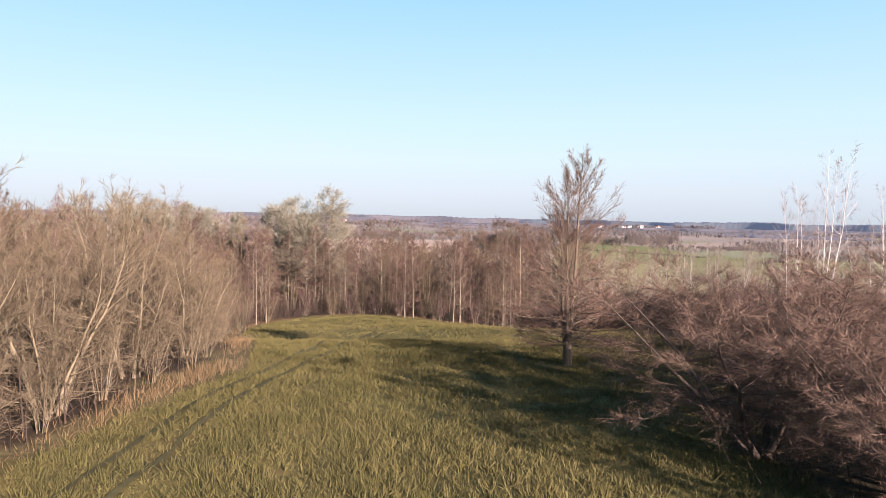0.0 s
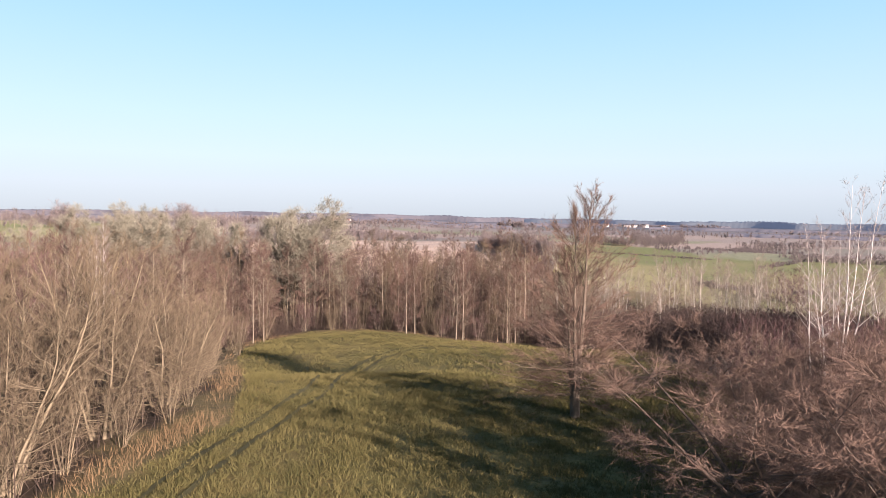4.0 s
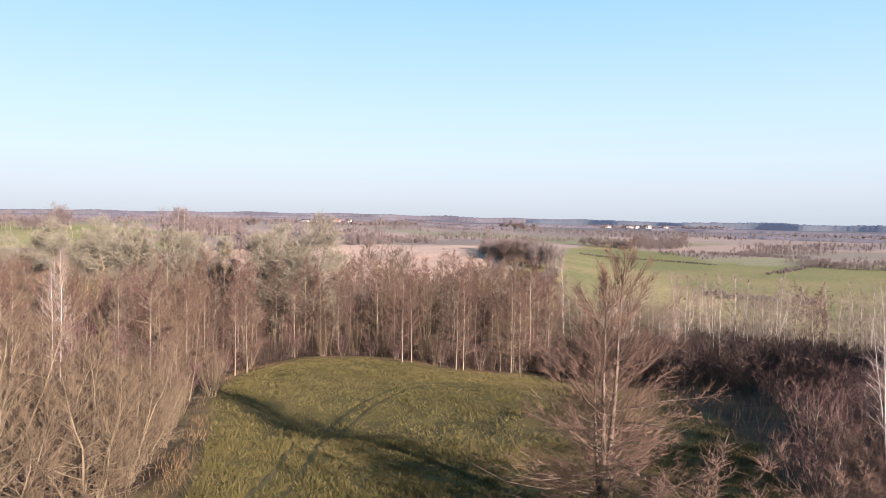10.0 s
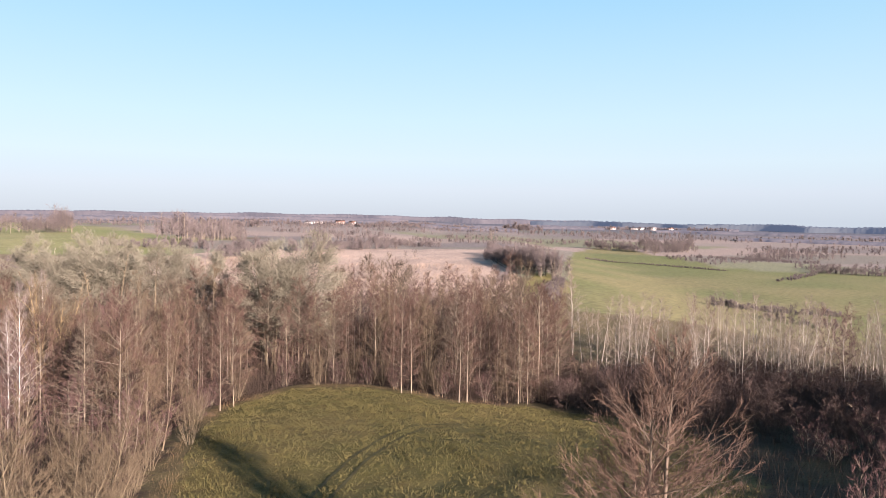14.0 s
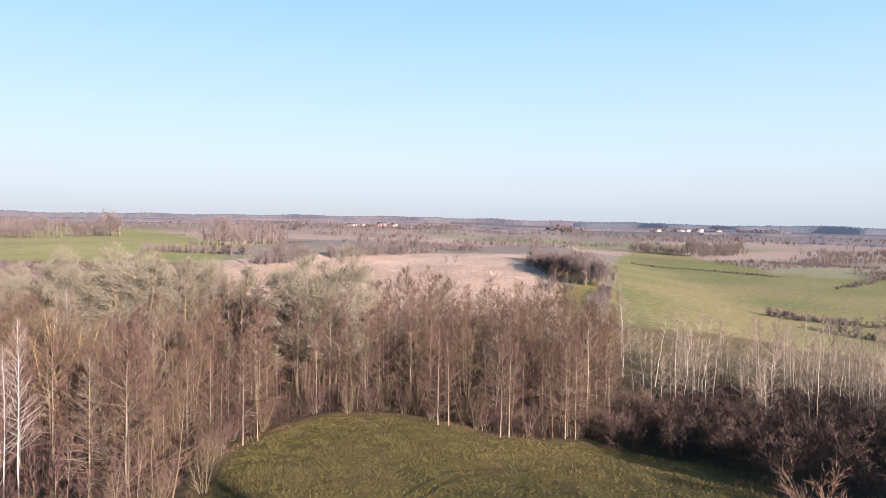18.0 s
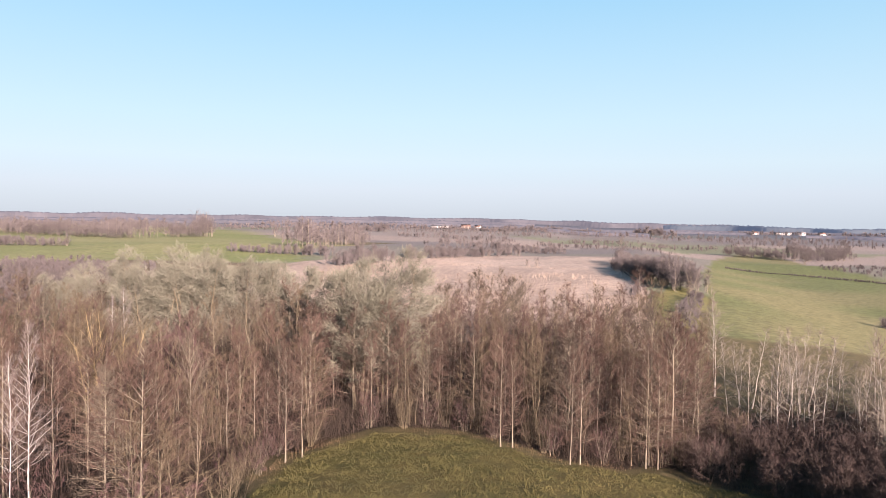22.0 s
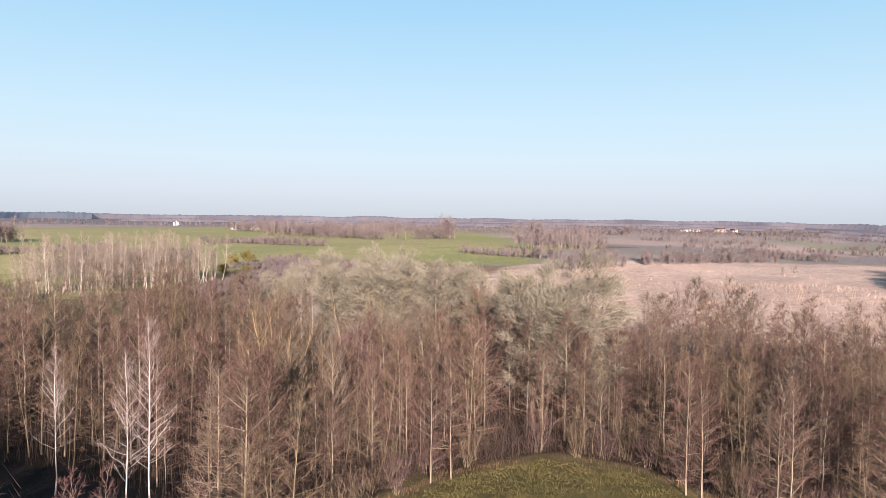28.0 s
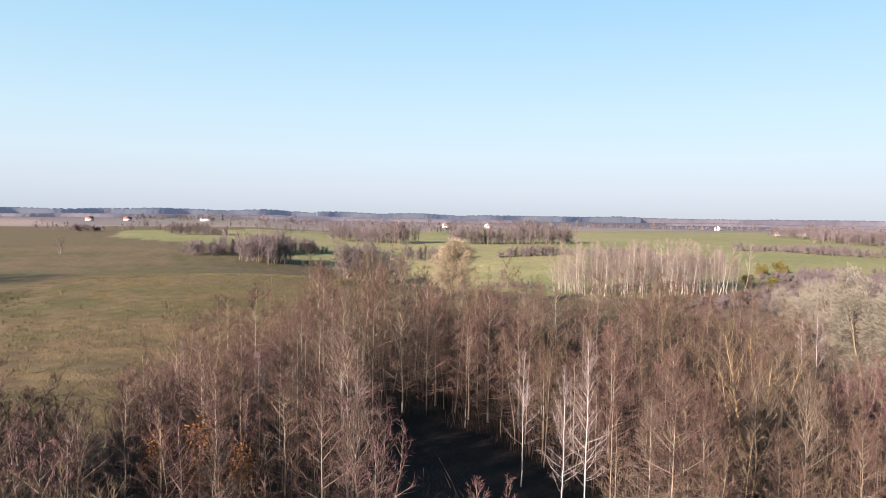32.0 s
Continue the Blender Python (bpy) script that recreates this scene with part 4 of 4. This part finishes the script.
m = Mesh()
for line, n, depth in (([(-16, 15), (-16, 32), (-15, 43), (-18.5, 56), (-28, 82)], 4200, 1.4), ([(-28, 82), (-33.5, 101), (-34, 113), (-28.5, 124.5)], 1500, 1.2), ([(-28.5, 124.5), (-18, 125.5), (-11, 122.5), (-3, 118), (6, 120.5), (16, 118)], 1500, 1.2), ([(16, 118), (26, 108)], 900, 1.2)):
    seg = np.array(line, float)
    t = rg0.uniform(0, len(seg) - 1.001, n)
    k = t.astype(int)
    xy = seg[k] + (seg[k + 1] - seg[k]) * (t - k)[:, None] + rg0.normal(0, depth * 0.5, (n, 2))
    m.slivers(on_land(xy, -0.03), (rg0.normal(0, 0.4, (n, 3)) + [0, 0, 1.0]) * (rg0.uniform(0.2, 0.7, (n, 1)) * (0.75 + 0.4 * waves(xy[:, :1], xy[:, 1:], 0.4, 66))), 0.022, rg0)
xy = scatter([(12, 200), (13, 283), (16, 330), (11, 420), (-90, 430), (-125, 340), (-110, 210), (-85, 180), (-50, 187), (-20, 202)], 16000, rg0)
xy = xy[waves(xy[:, 0], xy[:, 1], 0.06, 67) > -0.35]
tall = rg0.uniform(0.4, 1.5, (len(xy), 1)) * np.clip(0.8 + 0.5 * waves(xy[:, :1], xy[:, 1:], 0.1, 68), 0.3, 1.5)
field_reeds = Mesh()
field_reeds.slivers(on_land(xy, -0.05), (rg0.normal(0, 0.25, (len(xy), 3)) + [0, 0, 1.0]) * tall, 0.16, rg0)
stuff("field_reeds", field_reeds, pale_reed, "pale beige dry grass and reeds standing on the fallow field", "reeds")
stuff("dry_reeds", m, reed_mat, "orange-beige dry reeds and tall grass edging the meadow", "reeds")

RUT_LINE = [(-12, 16), (-11.7, 22), (-12.1, 28), (-12.1, 34), (-11.6, 41), (-11.1, 47.2), (-11, 53), (-12, 62), (-12.3, 71), (-11.6, 77.5), (-10.6, 83.5), (-8.5, 92), (-6.4, 97), (-3, 99)]
RUT_GAUGE = 1.7


def off_ruts(xy):
    """Keep what does not stand in the wheel ruts."""
    best = np.full(len(xy), 99.0)
    seg = np.array(RUT_LINE, float)
    for a, b in zip(seg[:-1], seg[1:]):
        t = np.clip(((xy - a) @ (b - a)) / ((b - a) @ (b - a)), 0, 1)
        best = np.minimum(best, np.linalg.norm(xy - a - t[:, None] * (b - a), axis=1))
    return xy[np.abs(best - RUT_GAUGE / 2) > 0.17]


m = Mesh()
NEAR_MEADOW = [(-16, 5), (-15.5, 28), (-13.5, 42), (-17, 55), (-20, 64), (21, 64), (16, 42), (12, 30), (12, 5)]
FAR_MEADOW = [(-20, 64), (-27, 82), (-32, 100), (-33, 112), (-28, 123), (-18, 124), (-3, 116.5), (6, 119), (17, 116), (25, 106), (22, 80), (21, 64)]
for poly, count, blades, thick in ((NEAR_MEADOW, 52000, 6, 0.032), (FAR_MEADOW, 36000, 4, 0.053)):
    xy = off_ruts(scatter(poly, count, rg0))
    xy = xy[rg0.random(len(xy)) < (xy[:, 1] + 4 * waves(xy[:, 0], xy[:, 1], 0.4, 76) - 4) / 12]  # thins out to the south
    n = len(xy)
    tuft = rg0.uniform(0.45, 1.25, (n, 1)) * np.clip(0.85 + 0.35 * waves(xy[:, :1], xy[:, 1:2], 1.1, 71) + 0.2 * waves(xy[:, :1], xy[:, 1:2], 0.3, 72), 0.25, 1.5)
    for s in range(blades):
        off = rg0.normal(0, 0.10, (n, 2))
        q = on_land(xy + off * tuft, -0.02)
        q[:, 2] += 0.07 * waves(q[:, 0], q[:, 1], 0.9, 3) + 0.12 * waves(q[:, 0], q[:, 1], 0.25, 4)
        m.slivers(q, (np.c_[off * 3.5, np.full(n, 0.8)] + rg0.normal(0, 0.3, (n, 3))) * rg0.uniform(0.14, 0.36, (n, 1)) * tuft, thick, rg0)
xy = off_ruts(scatter(NEAR_MEADOW, 5200, rg0))
big = rg0.uniform(0.6, 1.3, (len(xy), 1))
for s in range(14):
    off = rg0.normal(0, 0.13, (len(xy), 2))
    q = on_land(xy + off * big, -0.02)
    q[:, 2] += 0.07 * waves(q[:, 0], q[:, 1], 0.9, 3) + 0.12 * waves(q[:, 0], q[:, 1], 0.25, 4)
    m.slivers(q, (np.c_[off * 2.5, np.full(len(xy), 0.9)] + rg0.normal(0, 0.25, (len(xy), 3))) * rg0.uniform(0.18, 0.34, (len(xy), 1)) * big, 0.034, rg0)
xy = scatter([(-55, 25), (-70, 40), (-112, 56), (-150, 70), (-210, 85), (-225, 10), (-150, -15), (-80, 5)], 36000, rg0)
xy = xy[waves(xy[:, 0], xy[:, 1], 0.5, 74) + 0.6 * waves(xy[:, 0], xy[:, 1], 0.09, 75) > -0.3]
for s in range(2):
    q = on_land(xy + rg0.normal(0, 0.25, (len(xy), 2)), -0.04)
    q[:, 2] += 0.07 * waves(q[:, 0], q[:, 1], 0.9, 3) + 0.12 * waves(q[:, 0], q[:, 1], 0.25, 4)
    m.slivers(q, (rg0.normal(0, 0.4, (len(xy), 3)) + [0, 0, 0.7]) * rg0.uniform(0.15, 0.45, (len(xy), 1)), 0.1, rg0)
stuff("meadow_grass", m, grass_mat, "tufted yellow-green grass of the meadow", "grass")


# ---- wheel tracks ----
def ruts(name, label, line, width, gauge, mat):
    """Two narrow worn ribbons that follow the land."""
    seg = np.array(line, float)
    t = np.linspace(0, len(seg) - 1.001, 60)
    k = t.astype(int)
    c = np.stack([np.interp(t, np.arange(len(seg)), seg[:, i]) for i in range(2)], 1)
    for _ in range(6):
        c[1:-1] = (c[:-2] + 2 * c[1:-1] + c[2:]) / 4
    d = unit(np.gradient(c, axis=0))
    nrm = np.stack([-d[:, 1], d[:, 0]], 1)
    m = Mesh()
    for off in (-gauge / 2, gauge / 2):
        wv = width * (0.8 + 0.4 * np.random.default_rng(5).random(len(c)))[:, None]
        l, r = on_land(c + nrm * (off - wv / 2), 0.0), on_land(c + nrm * (off + wv / 2), 0.0)
        for side in (l, r):
            side[:, 2] += 0.07 * waves(side[:, 0], side[:, 1], 0.9, 3) + 0.12 * waves(side[:, 0], side[:, 1], 0.25, 4) + 0.06
        nn = len(c)
        i = np.arange(nn - 1)
        m.put(np.r_[l, r], np.r_[np.stack([i, i + 1, nn + i + 1], 1), np.stack([i, nn + i + 1, nn + i], 1)])
    return tagged(new(name, m.data(name, mat)), label, "track", kind="structure")


rut_mat = material("worn_soil", (0.10, 0.094, 0.04), scale=2, vary=0.4)
mud_mat = material("dark_mud", (0.12, 0.085, 0.06), scale=2, vary=0.4)
ruts("meadow_track", "two faint wheel ruts pressed into the meadow", RUT_LINE, 0.3, RUT_GAUGE, rut_mat)
ruts("field_track", "dark muddy wheel track along the pale field", [(11, 265), (13.2, 283), (16.8, 322), (15.4, 363), (11, 400), (8, 440)], 0.9, 2.4, mud_mat)

# ---- farms in the distance ----
wall_white = material("white_render", (0.95, 0.93, 0.9), scale=0.5, vary=0.12)
wall_pink = material("pinkish_render", (0.60, 0.46, 0.38), scale=0.5, vary=0.15)
roof_red = material("red_tiles", (0.34, 0.20, 0.16), scale=0.8, vary=0.25)
roof_grey = material("grey_sheet_roof", (0.38, 0.37, 0.37), rough=0.5, scale=0.8, vary=0.15)
glass_dark = material("window_glass", (0.03, 0.035, 0.045), rough=0.1, vary=0.1)


def box(m, x0, y0, z0, x1, y1, z1):
    v = [(x, y, z) for z in (z0, z1) for x, y in ((x0, y0), (x1, y0), (x1, y1), (x0, y1))]
    q = [(0, 3, 2, 1), (4, 5, 6, 7), (0, 1, 5, 4), (1, 2, 6, 5), (2, 3, 7, 6), (3, 0, 4, 7)]
    m.put(v, [f for a, b_, c, d in q for f in ((a, b_, c), (a, c, d))])


def house(name, label, x, y, turn, long, deep, eaves, ridge, wall, roof, windows, group):
    root = tagged(new(name), label, "house" if name == "farmhouse" else "barn", group)
    root.matrix_basis = pose(x, y, float(land(x, y)) - 0.3, 0, 0, turn)
    a, c = long / 2, deep / 2
    m = Mesh()
    box(m, -a, -c, 0, a, c, eaves)
    for s in (-a, a):
        m.put([(s, -c, eaves), (s, c, eaves), (s, 0, ridge - 0.15), (s * 0.99, -c, eaves), (s * 0.99, c, eaves), (s * 0.99, 0, ridge - 0.15)], [(0, 1, 2), (3, 5, 4), (0, 2, 3), (2, 5, 3), (1, 4, 2), (2, 4, 5)])
    part("wall", m, wall, root)
    m = Mesh()
    o, t = 0.5, 0.25
    for s in (-1, 1):
        low = eaves - o * (ridge - eaves) / c
        v = [(-a - o, s * (c + o), low), (a + o, s * (c + o), low), (a + o, 0, ridge), (-a - o, 0, ridge)]
        v += [(p[0], p[1], p[2] + t) for p in v]
        q = [(0, 3, 2, 1), (4, 5, 6, 7), (0, 1, 5, 4), (1, 2, 6, 5), (2, 3, 7, 6), (3, 0, 4, 7)]
        m.put(v, [f for i, j, k, l in q for f in ((i, j, k), (i, k, l))])
    rf = part("roof", m, roof, root)
    if name == "farmhouse":
        m = Mesh()
        box(m, a * 0.3, -0.4, ridge - 1, a * 0.3 + 0.8, 0.4, ridge + 1.2)
        part("chimney", m, wall_pink, root)
    for s in (-1, 1):
        for k in range(windows):
            wx = -a + long * (k + 0.5) / windows
            m = Mesh()
            box(m, wx - 0.6, s * c - 0.05, 1.0, wx + 0.6, s * c + 0.05, min(2.4, eaves - 0.4))
            part("window", m, glass_dark, root)


for spec in (
    ("farmhouse", "pinkish rendered farmhouse with a red tiled roof", -350, 1739, 25, 22, 11, 6, 10.5, wall_pink, roof_red, 5, "farm on the northern rise"),
    ("barn", "long white farm building with a grey sheet roof", -418, 1745, 8, 44, 12, 4.5, 7, wall_white, roof_grey, 6, "farm on the northern rise"),
    ("farmhouse", "white rendered farmhouse with a red tiled roof", -322, 1752, -15, 16, 10, 5, 9, wall_white, roof_red, 4, "farm on the northern rise"),
    ("barn", "long white barn with a pale sheet roof", -985, 880, -45, 36, 14, 4.5, 7, wall_white, roof_grey, 6, "white farm beyond the green hill"),
    ("barn", "white hall with a broad pale gable roof", -962, 905, -45, 28, 18, 5, 10.5, wall_white, roof_grey, 4, "white farm beyond the green hill"),
    ("farmhouse", "white farmhouse with a pale roof among trees", -1356, 1025, -40, 30, 12, 6, 10, wall_white, roof_grey, 5, "western farms"),
    ("farmhouse", "white farmhouse with a red roof behind the wood", -1175, 356, -75, 13, 9, 5, 9, wall_white, roof_red, 3, "western farms"),
    ("farmhouse", "white farmhouse with a grey roof behind the wood", -1155, 427, -60, 13, 9, 5, 9, wall_white, roof_grey, 3, "western farms"),
    ("farmhouse", "white house of the far village", -1330, -250, -95, 12, 9, 4, 7.5, wall_white, roof_red, 4, "western village"),
    ("farmhouse", "white house of the far village", -1340, -190, -85, 12, 9, 4, 7.5, wall_white, roof_red, 4, "western village"),
    ("barn", "long pale hall of the far village", -1400, -60, -90, 26, 12, 4, 6.5, wall_white, roof_grey, 6, "western village"),
    ("farmhouse", "white house of the eastern village", 420, 2290, 10, 18, 10, 6, 10, wall_white, roof_red, 4, "eastern village"),
    ("barn", "long white hall of the eastern village", 500, 2300, 5, 46, 16, 6, 9, wall_white, roof_grey, 6, "eastern village"),
    ("farmhouse", "white house of the eastern village", 545, 2280, -10, 22, 12, 7, 11, wall_white, roof_grey, 5, "eastern village"),
    ("farmhouse", "white house of the eastern village", 610, 2310, 15, 18, 10, 6, 10, wall_white, roof_red, 4, "eastern village"),
    ("barn", "long white hall of the eastern village", 720, 2330, 0, 40, 14, 5, 8, wall_white, roof_grey, 5, "eastern village"),
):
    house(*spec)

for made, _ in KINDS.values():
    for root, used in made:
        if not used:
            for o in (*root.children, root):
                bpy.data.objects.remove(o)
